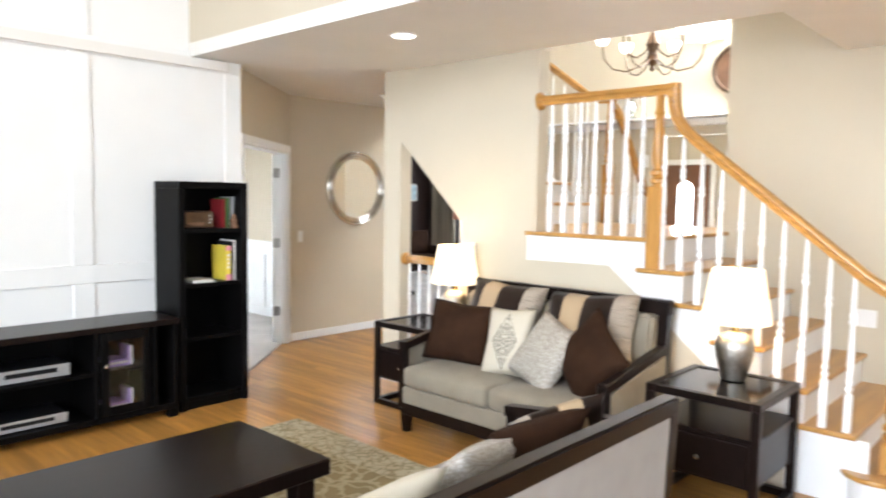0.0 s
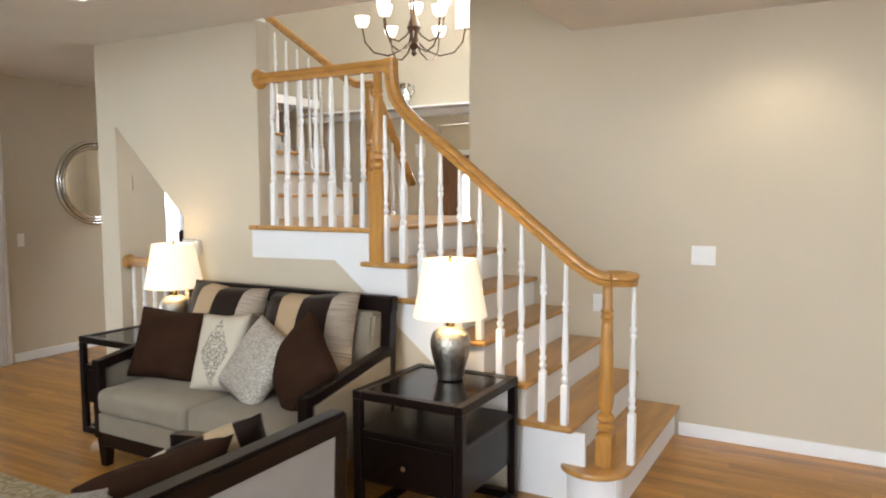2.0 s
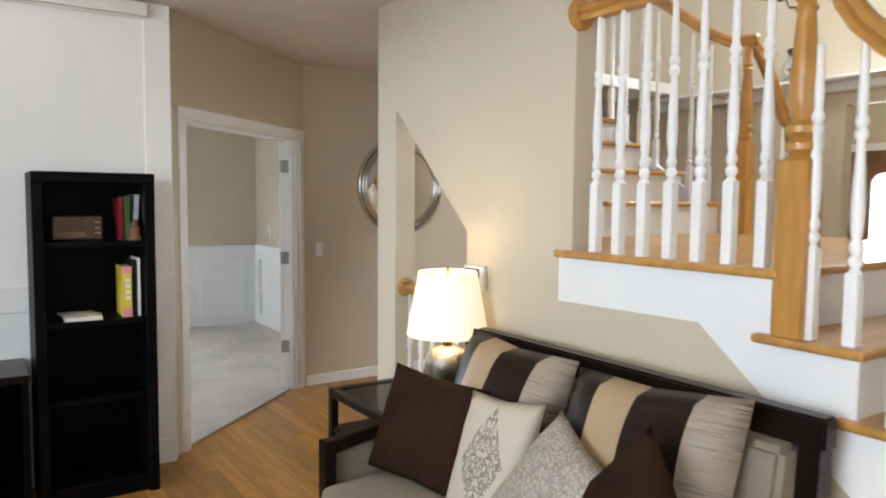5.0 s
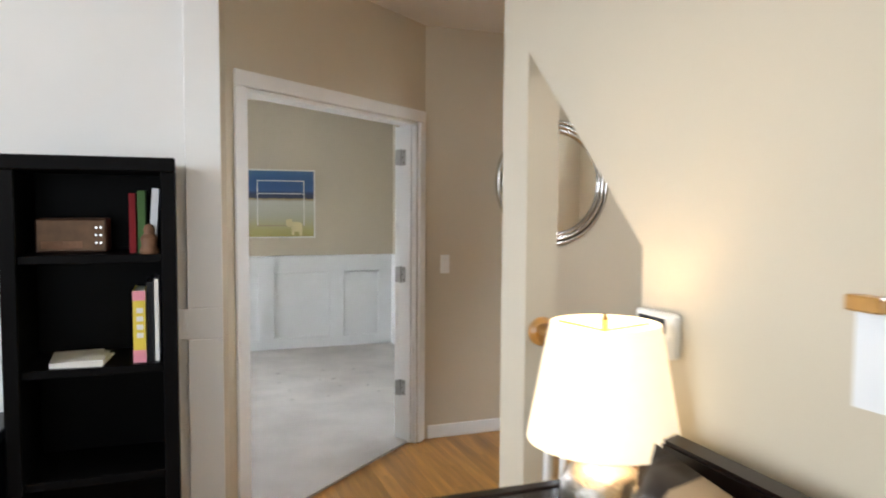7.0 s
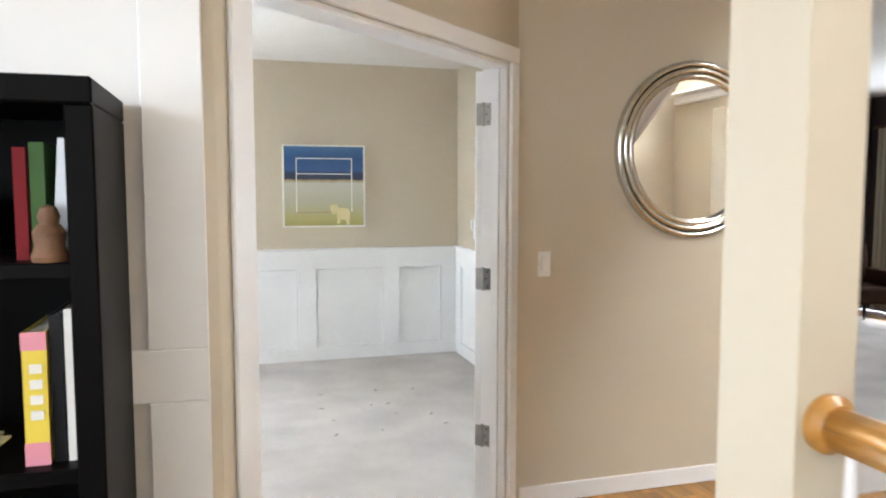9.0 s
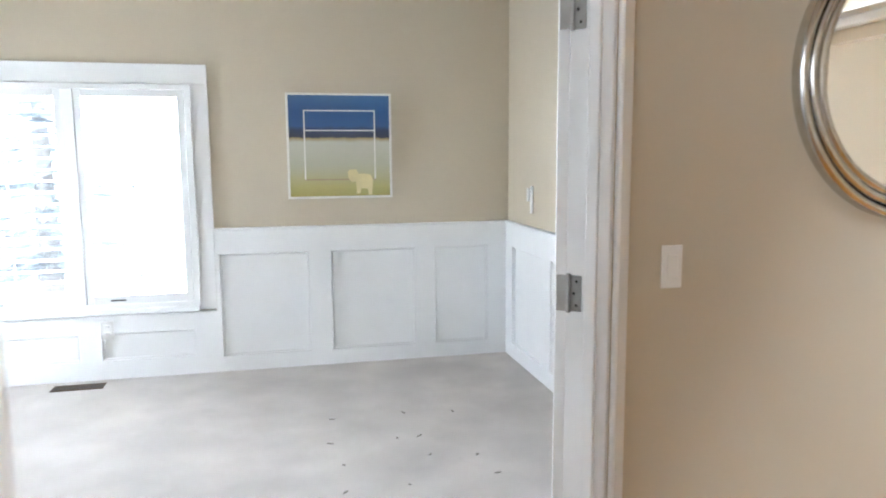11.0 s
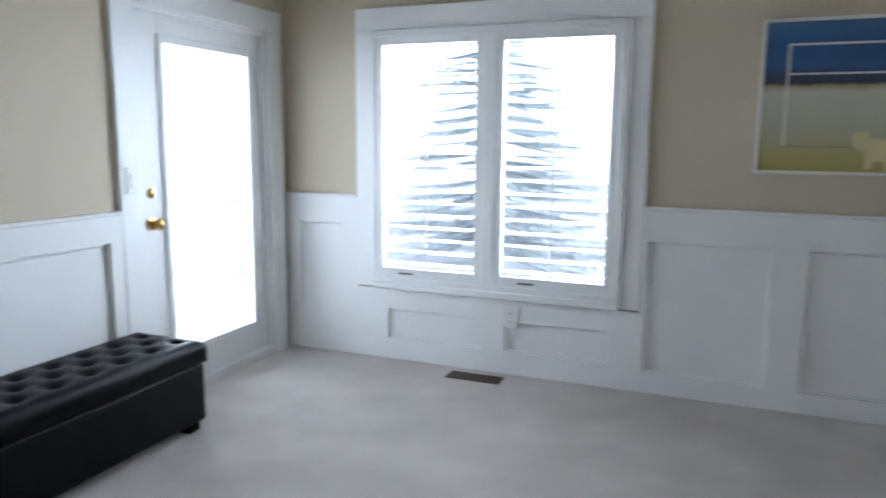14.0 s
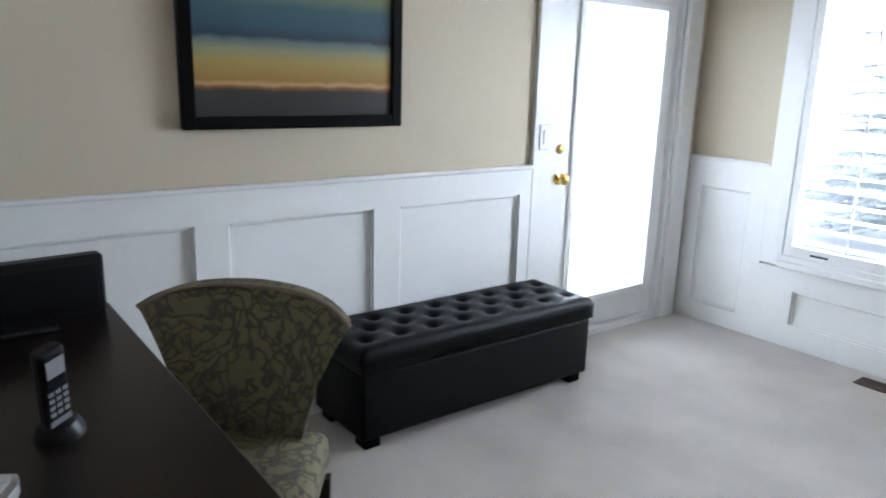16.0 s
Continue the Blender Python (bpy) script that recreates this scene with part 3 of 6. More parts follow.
rail3 = thing("guard_railing", Matrix.Identity(4), "honey oak guard rail with white balusters in the wall opening", "railing")
bm = bmesh.new()
sweep(bm, [(3.365, 4.69, 1.05), (3.365, 4.4, 1.05), (3.365, 4.035, 1.05)], RAILSEC)
part("level_rail", bm, OAK, rail3, smooth="all")
for yy, ang in ((4.70, 90), (4.03, -90)):
    bm = bmesh.new()
    lathe(bm, [(0.052, 0), (0.052, 0.014), (0.043, 0.022), (0.038, 0.028)], 20, Matrix.Translation((3.365, yy, 1.05)) @ Matrix.Rotation(radians(ang), 4, 'X'))
    part("rosette", bm, OAK, rail3, smooth=True)
for i in range(6):
    baluster(rail3, 3.365, 4.085 + 0.112 * i, 0.0, 1.03, 0.26)


# ---- loveseat ----
def cushion(bm, w, h, d, m, pinch=0.10, n=10, seed=0):
    """A plump square cushion: w wide (x), h tall (z), d thick (y), with drawn-out corners and soft dents."""
    grid = {}
    for s in (-1, 1):
        for i in range(n + 1):
            for j in range(n + 1):
                u, v = 2 * i / n - 1, 2 * j / n - 1
                if s == 1 and (i in (0, n) or j in (0, n)):
                    grid[s, i, j] = grid[-1, i, j]
                    continue
                puff = max(0.0, (1 - u * u) * (1 - v * v)) ** 0.42
                sx, sz = 1 - pinch * (1 - v * v) ** 1 * abs(u), 1 - pinch * (1 - u * u) * abs(v)
                dent = 0.10 * noise.noise(Vector((u * 1.8 + seed, v * 1.8, s * 3.1)))
                p = Vector((u * w / 2 * (1 - pinch * (1 - abs(v)) * 0.5) * sx ** 0, s * d / 2 * puff * (1 + dent), v * h / 2 * (1 - pinch * (1 - abs(u)) * 0.5)))
                grid[s, i, j] = bm.verts.new(m @ p)
    for s in (-1, 1):
        for i in range(n):
            for j in range(n):
                q = [grid[s, i, j], grid[s, i + 1, j], grid[s, i + 1, j + 1], grid[s, i, j + 1]]
                bm.faces.new(q if s == -1 else q[::-1])


def seat_cushion(bm, x0, x1, y0, y1, z0, z1, crown=0.025, n=8):
    box(bm, x0, x1, y0, y1, z0, z1, bevel=0.035, segs=3)
    top = [f for f in bm.faces if all(v.co.z > z1 - 0.002 for v in f.verts)]
    r = bmesh.ops.subdivide_edges(bm, edges=list({e for f in top for e in f.edges}), cuts=5, use_grid_fill=True)
    for v in bm.verts:
        if v.co.z > z1 - 0.001:
            u, w = (v.co.x - x0) / (x1 - x0), (v.co.y - y0) / (y1 - y0)
            v.co.z += crown * math.sin(math.pi * u) ** 0.6 * math.sin(math.pi * w) ** 0.6 + 0.004 * noise.noise(v.co * 7)


def striped_material():
    """Brown, gold and wrinkled champagne bands across a cushion."""
    m = material("striped_satin", (0.015, 0.008, 0.0055), 0.4, scale=6, vary=0.2, bump=0.12, bump_scale=300, spec=0.15)
    n, l = m.node_tree.nodes, m.node_tree.links
    b = n["Principled BSDF"]
    co = n.new("ShaderNodeUVMap")
    co.uv_map = "UVMap"
    sep, ramp, wave = n.new("ShaderNodeSeparateXYZ"), n.new("ShaderNodeValToRGB"), n.new("ShaderNodeTexNoise")
    l.new(co.outputs[0], sep.inputs[0])
    l.new(sep.outputs[0], ramp.inputs[0])
    cr = ramp.color_ramp
    cr.interpolation = 'CONSTANT'
    cr.elements[0].position, cr.elements[0].color = 0.0, (0.015, 0.008, 0.0055, 1)
    cr.elements[1].position, cr.elements[1].color = 0.24, (0.40, 0.29, 0.175, 1)
    for pos, colour in ((0.48, (0.015, 0.008, 0.0055, 1)), (0.78, (0.36, 0.30, 0.235, 1))):
        e = cr.elements.new(pos)
        e.color = colour
    mp = n.new("ShaderNodeMapping")
    mp.inputs["Scale"].default_value = (2.5, 22, 1)
    l.new(co.outputs[0], mp.inputs[0])
    l.new(mp.outputs[0], wave.inputs[0])
    wave.inputs["Scale"].default_value = 1.2
    gt, mul = n.new("ShaderNodeMath"), n.new("ShaderNodeMath")
    gt.operation, gt.inputs[1].default_value = 'GREATER_THAN', 0.78
    l.new(sep.outputs[0], gt.inputs[0])
    mul.operation = 'MULTIPLY'
    l.new(gt.outputs[0], mul.inputs[0])
    l.new(wave.outputs[0], mul.inputs[1])
    bp = n.new("ShaderNodeBump")
    bp.inputs["Strength"].default_value, bp.inputs["Distance"].default_value = 0.9, 0.03
    l.new(mul.outputs[0], bp.inputs["Height"])
    l.new(ramp.outputs[0], b.inputs["Base Color"])
    l.new(bp.outputs[0], b.inputs["Normal"])
    return m


def patterned_material(name, ground, motif, scale, low=0.45, high=0.55, rough=0.7, metal=0.0, warp=2.0):
    m = material(name, ground, rough, scale=6, vary=0.1, bump=0.2, bump_scale=350)
    n, l = m.node_tree.nodes, m.node_tree.links
    b = n["Principled BSDF"]
    co, vo, no, ramp, mix, add = n.new("ShaderNodeTexCoord"), n.new("ShaderNodeTexVoronoi"), n.new("ShaderNodeTexNoise"), n.new("ShaderNodeMapRange"), n.new("ShaderNodeMix"), n.new("ShaderNodeVectorMath")
    no.inputs["Scale"].default_value = scale * 0.7
    no.inputs["Detail"].default_value = 3
    l.new(co.outputs["Object"], no.inputs[0])
    sc = n.new("ShaderNodeVectorMath")
    sc.operation = 'SCALE'
    sc.inputs["Scale"].default_value = warp / scale
    l.new(no.outputs[1], sc.inputs[0])
    l.new(co.outputs["Object"], add.inputs[0])
    l.new(sc.outputs[0], add.inputs[1])
    vo.feature = 'DISTANCE_TO_EDGE'
    vo.inputs["Scale"].default_value = scale
    l.new(add.outputs[0], vo.inputs[0])
    ramp.inputs[1].default_value, ramp.inputs[2].default_value = low, high
    l.new(vo.outputs[0], ramp.inputs[0])
    mix.data_type = 'RGBA'
    mix.inputs[6].default_value, mix.inputs[7].default_value = (*motif, 1), (*ground, 1)
    l.new(ramp.outputs[0], mix.inputs["Factor"])
    l.new(mix.outputs[2], b.inputs["Base Color"])
    return m


STRIPED = striped_material()


def damask_material():
    """Cream cloth with a mirrored dark scroll motif up the middle of the cushion."""
    m = material("cream_damask", (0.52, 0.47, 0.37), 0.6, scale=8, vary=0.08, bump=0.2, bump_scale=350)
    n, l = m.node_tree.nodes, m.node_tree.links
    b = n["Principled BSDF"]

    def math_node(op, a, c=None, d=None):
        q = n.new("ShaderNodeMath")
        q.operation = op
        for k, v in enumerate((a, c, d)):
            if v is None:
                continue
            if isinstance(v, (int, float)):
                q.inputs[k].default_value = v
            else:
                l.new(v, q.inputs[k])
        return q.outputs[0]

    uv, sep, com = n.new("ShaderNodeUVMap"), n.new("ShaderNodeSeparateXYZ"), n.new("ShaderNodeCombineXYZ")
    uv.uv_map = "UVMap"
    l.new(uv.outputs[0], sep.inputs[0])
    side = math_node('ABSOLUTE', math_node('SUBTRACT', sep.outputs[0], 0.5))
    l.new(side, com.inputs[0])
    l.new(sep.outputs[1], com.inputs[1])
    warp, add, vo = n.new("ShaderNodeTexNoise"), n.new("ShaderNodeVectorMath"), n.new("ShaderNodeTexVoronoi")
    warp.inputs["Scale"].default_value = 7
    l.new(com.outputs[0], warp.inputs[0])
    sc = n.new("ShaderNodeVectorMath")
    sc.operation = 'SCALE'
    sc.inputs["Scale"].default_value = 0.22
    l.new(warp.outputs[1], sc.inputs[0])
    l.new(com.outputs[0], add.inputs[0])
    l.new(sc.outputs[0], add.inputs[1])
    vo.feature = 'DISTANCE_TO_EDGE'
    vo.inputs["Scale"].default_value = 19
    l.new(add.outputs[0], vo.inputs[0])
    line = math_node('LESS_THAN', vo.outputs[0], 0.12)
    # diamond-shaped field of the motif
    up = math_node('ABSOLUTE', math_node('SUBTRACT', sep.outputs[1], 0.48))
    field = math_node('LESS_THAN', math_node('ADD', math_node('MULTIPLY', side, 1.55), math_node('MULTIPLY', up, 1.0)), 0.43)
    ink = math_node('MULTIPLY', math_node('MULTIPLY', line, field), 0.85)
    mix = n.new("ShaderNodeMix")
    mix.data_type = 'RGBA'
    mix.inputs[6].default_value, mix.inputs[7].default_value = (0.52, 0.47, 0.37, 1), (0.17, 0.145, 0.115, 1)
    l.new(ink, mix.inputs["Factor"])
    l.new(mix.outputs[2], b.inputs["Base Color"])
    return m


DAMASK = damask_material()
SILVERY = patterned_material("silver_scroll_cloth", (0.46, 0.42, 0.36), (0.27, 0.24, 0.195), 60, 0.04, 0.2, 0.45)


def cushion_thing(name, m, w, h, d, mat, label, seed=0, stripes=False, group=""):
    bm = bmesh.new()
    cushion(bm, w, h, d, Matrix.Identity(4), seed=seed, n=14, pinch=0.15)
    if stripes or mat is DAMASK:
        uv = bm.loops.layers.uv.new("UVMap")
        for f in bm.faces:
            for lp in f.loops:
                lp[uv].uv = (lp.vert.co.x / w + 0.5, lp.vert.co.z / h + 0.5)
    ob = new(name, mesh_of(name, bm, mat, "all"))
    ob.matrix_world = m
    return tagged(ob, label, "cushion", group)


def loveseat():
    t = thing("loveseat", Matrix.Translation((-0.02, 0.0, 0)), "taupe upholstered loveseat with a dark wooden frame", "sofa")
    x0, x1, y0, y1 = 2.46, 3.22, 2.26, 3.82
    # frame
    box_part("front_rail", DARK, t, x0 + 0.015, x0 + 0.055, y0 + 0.03, y1 - 0.03, 0.12, 0.205, label="dark wooden front rail")
    for y in (y0 + 0.02, y1 - 0.08):
        for x in (x0 + 0.01, x1 - 0.10):
            bm = bmesh.new()
            lathe(bm, [(0.032, 0), (0.046, 0.16)], 4, Matrix.Translation((x + 0.04, y + 0.03, 0)) @ Matrix.Rotation(radians(45), 4, 'Z'))
            part("leg", bm, DARK, t, "tapered dark wooden leg")
    box_part("seat_base", GREYFAB, t, x0, x1 - 0.06, y0 + 0.05, y1 - 0.05, 0.20, 0.315, bevel=0.015, segs=2)
    mid = (y0 + y1) / 2
    for a, b in ((y0 + 0.06, mid - 0.004), (mid + 0.004, y1 - 0.06)):
        bm = bmesh.new()
        seat_cushion(bm, x0 - 0.015, x1 - 0.2, a, b, 0.315, 0.45)
        part("seat_cushion", bm, GREYFAB, t, "taupe seat cushion", True)
    # back: sloped frame and padding
    for a, b in ((y0, y0 + 0.06), (y1 - 0.06, y1)):
        bm = bmesh.new()
        prism(bm, [(x1 - 0.10, 0.16), (x1 - 0.03, 0.16), (x1 + 0.015, 0.965), (x1 - 0.045, 0.965)], "y", a, b)
        part("back_post", bm, DARK, t, "dark wooden back post")
    bm = bmesh.new()
    prism(bm, [(x1 - 0.052, 0.895), (x1 + 0.012, 0.895), (x1 + 0.018, 0.985), (x1 - 0.048, 0.985)], "y", y0 - 0.01, y1 + 0.01)
    bmesh.ops.bevel(bm, geom=list(bm.edges), offset=0.008, segments=2, affect='EDGES')
    part("top_rail", bm, DARK, t, "dark wooden top rail")
    bm = bmesh.new()
    prism(bm, [(x1 - 0.22, 0.30), (x1 - 0.04, 0.30), (x1 - 0.02, 0.90), (x1 - 0.12, 0.90)], "y", y0 + 0.06, y1 - 0.06)
    bmesh.ops.bevel(bm, geom=list(bm.edges), offset=0.02, segments=2, affect='EDGES')
    part("back_padding", bm, GREYFAB, t, "taupe back padding")
    # arms
    for a, b, out in ((y0, y0 + 0.055, y0 - 0.004), (y1 - 0.055, y1, y1 + 0.004)):
        bm = bmesh.new()
        prism(bm, [(x0 + 0.06, 0.555), (x1 - 0.05, 0.665), (x1 - 0.05, 0.72), (x0 + 0.05, 0.61)], "y", a, b)
        bmesh.ops.bevel(bm, geom=list(bm.edges), offset=0.006, segments=1, affect='EDGES')
        part("arm_rail", bm, DARK, t, "dark wooden arm")
        box_part("arm_post", DARK, t, x0 + 0.01, x0 + 0.065, a, b, 0.16, 0.61, bevel=0.006)
        bm = bmesh.new()
        prism(bm, [(x0 + 0.07, 0.22), (x1 - 0.06, 0.22), (x1 - 0.06, 0.66), (x0 + 0.07, 0.552)], "y", min(out, (a + b) / 2), max(out, (a + b) / 2))
        part("arm_panel", bm, GREYFAB, t, "taupe outer arm panel")
    return t


loveseat()


def lean(x, y, z, turn, tip, roll=0):
    """turn: degrees about z from facing -x; tip: leaning back; roll: spun in its own plane."""
    return Matrix.Translation((x, y, z)) @ Matrix.Rotation(radians(-90 + turn), 4, 'Z') @ Matrix.Rotation(radians(-tip), 4, 'X') @ Matrix.Rotation(radians(roll), 4, 'Y')


cushion_thing("striped_cushion", lean(3.00, 3.37, 0.74, 0, 17, 2), 0.62, 0.54, 0.25, STRIPED, "brown and gold striped satin cushion leaning on the sofa back", 1, True, "striped cushions")
cushion_thing("striped_cushion", lean(2.98, 2.69, 0.74, 2, 17, -3), 0.62, 0.54, 0.25, STRIPED, "brown and gold striped satin cushion leaning on the sofa back", 2, True, "striped cushions")
cushion_thing("brown_cushion", lean(2.78, 3.56, 0.66, 14, 20, 3), 0.50, 0.42, 0.17, BROWNFAB, "plain dark brown cushion leaning on the sofa arm", 3, group="plain brown cushions")
cushion_thing("damask_cushion", lean(2.78, 3.15, 0.66, 8, 24, -4), 0.33, 0.45, 0.13, DAMASK, "cream cushion with a brown scroll motif", 4)
cushion_thing("scroll_cushion", lean(2.74, 2.84, 0.64, -6, 30, 20), 0.40, 0.44, 0.15, SILVERY, "silvery cushion with small scroll pattern", 5)
cushion_thing("brown_cushion", lean(2.73, 2.53, 0.665, -14, 18, 40), 0.43, 0.43, 0.17, BROWNFAB, "plain dark brown cushion standing on its corner", 6, group="plain brown cushions")


# ---- end tables and lamps ----
def end_table(m, label):
    t = thing("end_table", m, label, "end table", "end tables beside the loveseat")
    w, d, h = 0.60, 0.58, 0.63
    for x0, x1, y0, y1 in ((0, w, 0, 0.045), (0, w, d - 0.045, d), (0, 0.045, 0.045, d - 0.045), (w - 0.045, w, 0.045, d - 0.045)):
        box_part("top_frame", DARK, t, x0, x1, y0, y1, h - 0.04, h, bevel=0.004)
    box_part("top_panel", GLOSS, t, 0.045, w - 0.045, 0.045, d - 0.045, h - 0.03, h - 0.006, bevel=0.002, label="dark glossy wooden top")
    for x in (0, w - 0.042):
        for y in (0, d - 0.042):
            box_part("leg", DARK, t, x, x + 0.042, y, y + 0.042, 0, h - 0.04, bevel=0.004)
    box_part("shelf", DARK, t, 0.01, w - 0.01, 0.01, d - 0.01, 0.425, 0.447, bevel=0.003)
    box_part("drawer_box", DARK, t, 0.02, w - 0.02, 0.02, d - 0.02, 0.20, 0.425, bevel=0.003)
    box_part("drawer_front", DARK, t, 0.008, 0.02, 0.055, d - 0.055, 0.215, 0.415, bevel=0.003)
    for x in (0, w - 0.042):
        box_part("foot_rail", DARK, t, x, x + 0.042, 0.042, d - 0.042, 0, 0.04, bevel=0.004)
    for y in (0, d - 0.042):
        box_part("foot_rail", DARK, t, 0.042, w - 0.042, y, y + 0.042, 0.0, 0.04, bevel=0.004)
    bm = bmesh.new()
    lathe(bm, [(0.006, 0), (0.006, 0.012), (0.014, 0.02), (0.013, 0.028), (0.0, 0.031)], 12, Matrix.Translation((0.008, d / 2, 0.315)) @ Matrix.Rotation(radians(-90), 4, 'Y'), cap=False)
    part("knob", bm, CHROME, t, "small chrome knob", True)
    return t


et = end_table(Matrix.Translation((2.605, 1.535, 0)), "espresso wooden end table with one drawer and an open shelf")
copy_thing(et, Matrix.Translation((2.765, 3.835, 0)) @ Matrix.Diagonal((0.88, 1, 1, 1)))


def table_lamp(m):
    t = thing("table_lamp", m, "lit table lamp with hammered pewter urn base and cream shade", "table lamp", "table lamps")
    bm = bmesh.new()
    lathe(bm, [(0.055, 0), (0.062, 0.004), (0.064, 0.012), (0.072, 0.05), (0.092, 0.12), (0.100, 0.17), (0.098, 0.20), (0.085, 0.235), (0.062, 0.25), (0.045, 0.256), (0.030, 0.262)], 28)
    part("base", bm, PEWTER, t, "hammered pewter urn", "all")
    bm = bmesh.new()
    lathe(bm, [(0.022, 0.26), (0.022, 0.32), (0.012, 0.325), (0.012, 0.36)], 14)
    part("neck", bm, BRASS, t, "brass neck", True)
    bm = bmesh.new()
    r = [(0.182, 0.315), (0.130, 0.595)]
    lathe(bm, r, 36, cap=False)
    lathe(bm, [(a - 0.003, b) for a, b in r][::-1], 36, cap=False)
    part("shade", bm, SHADE, t, "glowing cream fabric shade", "all")
    bm = bmesh.new()
    for a in (0, 120, 240):
        sweep(bm, [(0, 0, 0.575), (0.126 * math.cos(radians(a)), 0.126 * math.sin(radians(a)), 0.585)], circle(0.0025, 6))
    lathe(bm, [(0.008, 0.57), (0.009, 0.60), (0.004, 0.615)], 10)
    part("harp_and_finial", bm, BRASS, t)
    return t


for p, z in (((3.02, 1.82), 0.625), ((3.112, 3.91), 0.625)):
    table_lamp(Matrix.Translation((*p, z)))
    lamp("table_lamp_bulb", 'POINT', 5.5, Matrix.Translation((*p, z + 0.42)), (1, 0.72, 0.42), 0.05)


# ---- foreground sofa ----
def sofa():
    t = thing("sofa", Matrix.Identity(4), "long sofa with a dark wooden top rail and grey upholstered back", "sofa")
    x0, x1, y0, y1 = -0.55, 1.94, 1.63, 2.48
    bm = bmesh.new()
    prism(bm, [(y0, 0.715), (y0 + 0.075, 0.715), (y0 + 0.075, 0.79), (y0, 0.79)], "x", x0, x1)
    bmesh.ops.bevel(bm, geom=list(bm.edges), offset=0.010, segments=2, affect='EDGES')
    part("top_rail", bm, DARK, t, "polished dark wooden top rail")
    for x in (x0, x1 - 0.06):
        bm = bmesh.new()
        prism(bm, [(y0 + 0.04, 0), (y0 + 0.10, 0), (y0 + 0.07, 0.72), (y0 + 0.005, 0.72)], "x", x, x + 0.06)
        part("back_post", bm, DARK, t, "dark wooden back post")
        box_part("front_leg", DARK, t, x, x + 0.06, y1 - 0.07, y1 - 0.01, 0, 0.56, bevel=0.005)
        bm = bmesh.new()
        prism(bm, [(y0 + 0.06, 0.62), (y1, 0.53), (y1, 0.58), (y0 + 0.06, 0.675)], "x", x, x + 0.06)
        part("arm_rail", bm, DARK, t)
        box_part("arm_panel", BACKFAB, t, x + 0.012, x + 0.048, y0 + 0.08, y1 - 0.07, 0.2, 0.56, bevel=0.005)
    bm = bmesh.new()
    prism(bm, [(y0 + 0.035, 0.15), (y0 + 0.20, 0.15), (y0 + 0.15, 0.715), (y0 + 0.012, 0.715)], "x", x0 + 0.06, x1 - 0.06)
    part("back_panel", bm, BACKFAB, t, "grey upholstered back")
    box_part("seat_base", GREYFAB, t, x0 + 0.06, x1 - 0.06, y0 + 0.2, y1 - 0.02, 0.16, 0.30, bevel=0.015)
    w = (x1 - x0 - 0.14) / 3
    for i in range(3):
        bm = bmesh.new()
        seat_cushion(bm, x0 + 0.07 + w * i + 0.003, x0 + 0.07 + w * (i + 1) - 0.003, y0 + 0.2, y1, 0.30, 0.43)
        part("seat_cushion", bm, GREYFAB, t, smooth=True)


sofa()


def leany(x, y, z, turn, tip, roll=0):
    return Matrix.Translation((x, y, z)) @ Matrix.Rotation(radians(180 + turn), 4, 'Z') @ Matrix.Rotation(radians(-tip), 4, 'X') @ Matrix.Rotation(radians(roll), 4, 'Y')


cushion_thing("brown_cushion", leany(1.42, 2.02, 0.575, -12, 32, 4), 0.50, 0.42, 0.17, BROWNFAB, "plain dark brown cushion leaning on the sofa back", 11, group="plain brown cushions")
cushion_thing("striped_cushion", leany(1.73, 2.06, 0.565, -30, 30, 20), 0.42, 0.40, 0.16, STRIPED, "brown and champagne satin cushion leaning in the sofa corner", 12, True, "striped cushions")
cushion_thing("scroll_cushion", leany(1.08, 2.04, 0.565, 6, 36, -8), 0.46, 0.42, 0.15, SILVERY, "silvery scroll cushion leaning on the sofa back", 13)
cushion_thing("damask_cushion", leany(0.62, 2.02, 0.555, 0, 36, 6), 0.46, 0.42, 0.15, DAMASK, "cream cushion with a brown scroll motif on the sofa", 14)


# ---- coffee table and rug ----
def coffee_table():
    t = thing("coffee_table", Matrix.Identity(4), "low espresso coffee table with a thick plain top", "coffee table")
    x0, x1, y0, y1 = -0.45, 1.13, 2.86, 3.61
    box_part("tabletop", DARK, t, x0, x1, y0, y1, 0.345, 0.42, bevel=0.006, label="thick dark glossy top")
    box_part("shelf", DARK, t, x0 + 0.09, x1 - 0.09, y0 + 0.09, y1 - 0.09, 0.12, 0.15)
    for x in (x0 + 0.05, x1 - 0.14):
        for y in (y0 + 0.05, y1 - 0.14):
            box_part("leg", DARK, t, x, x + 0.09, y, y + 0.09, 0.012, 0.345, bevel=0.005)


coffee_table()


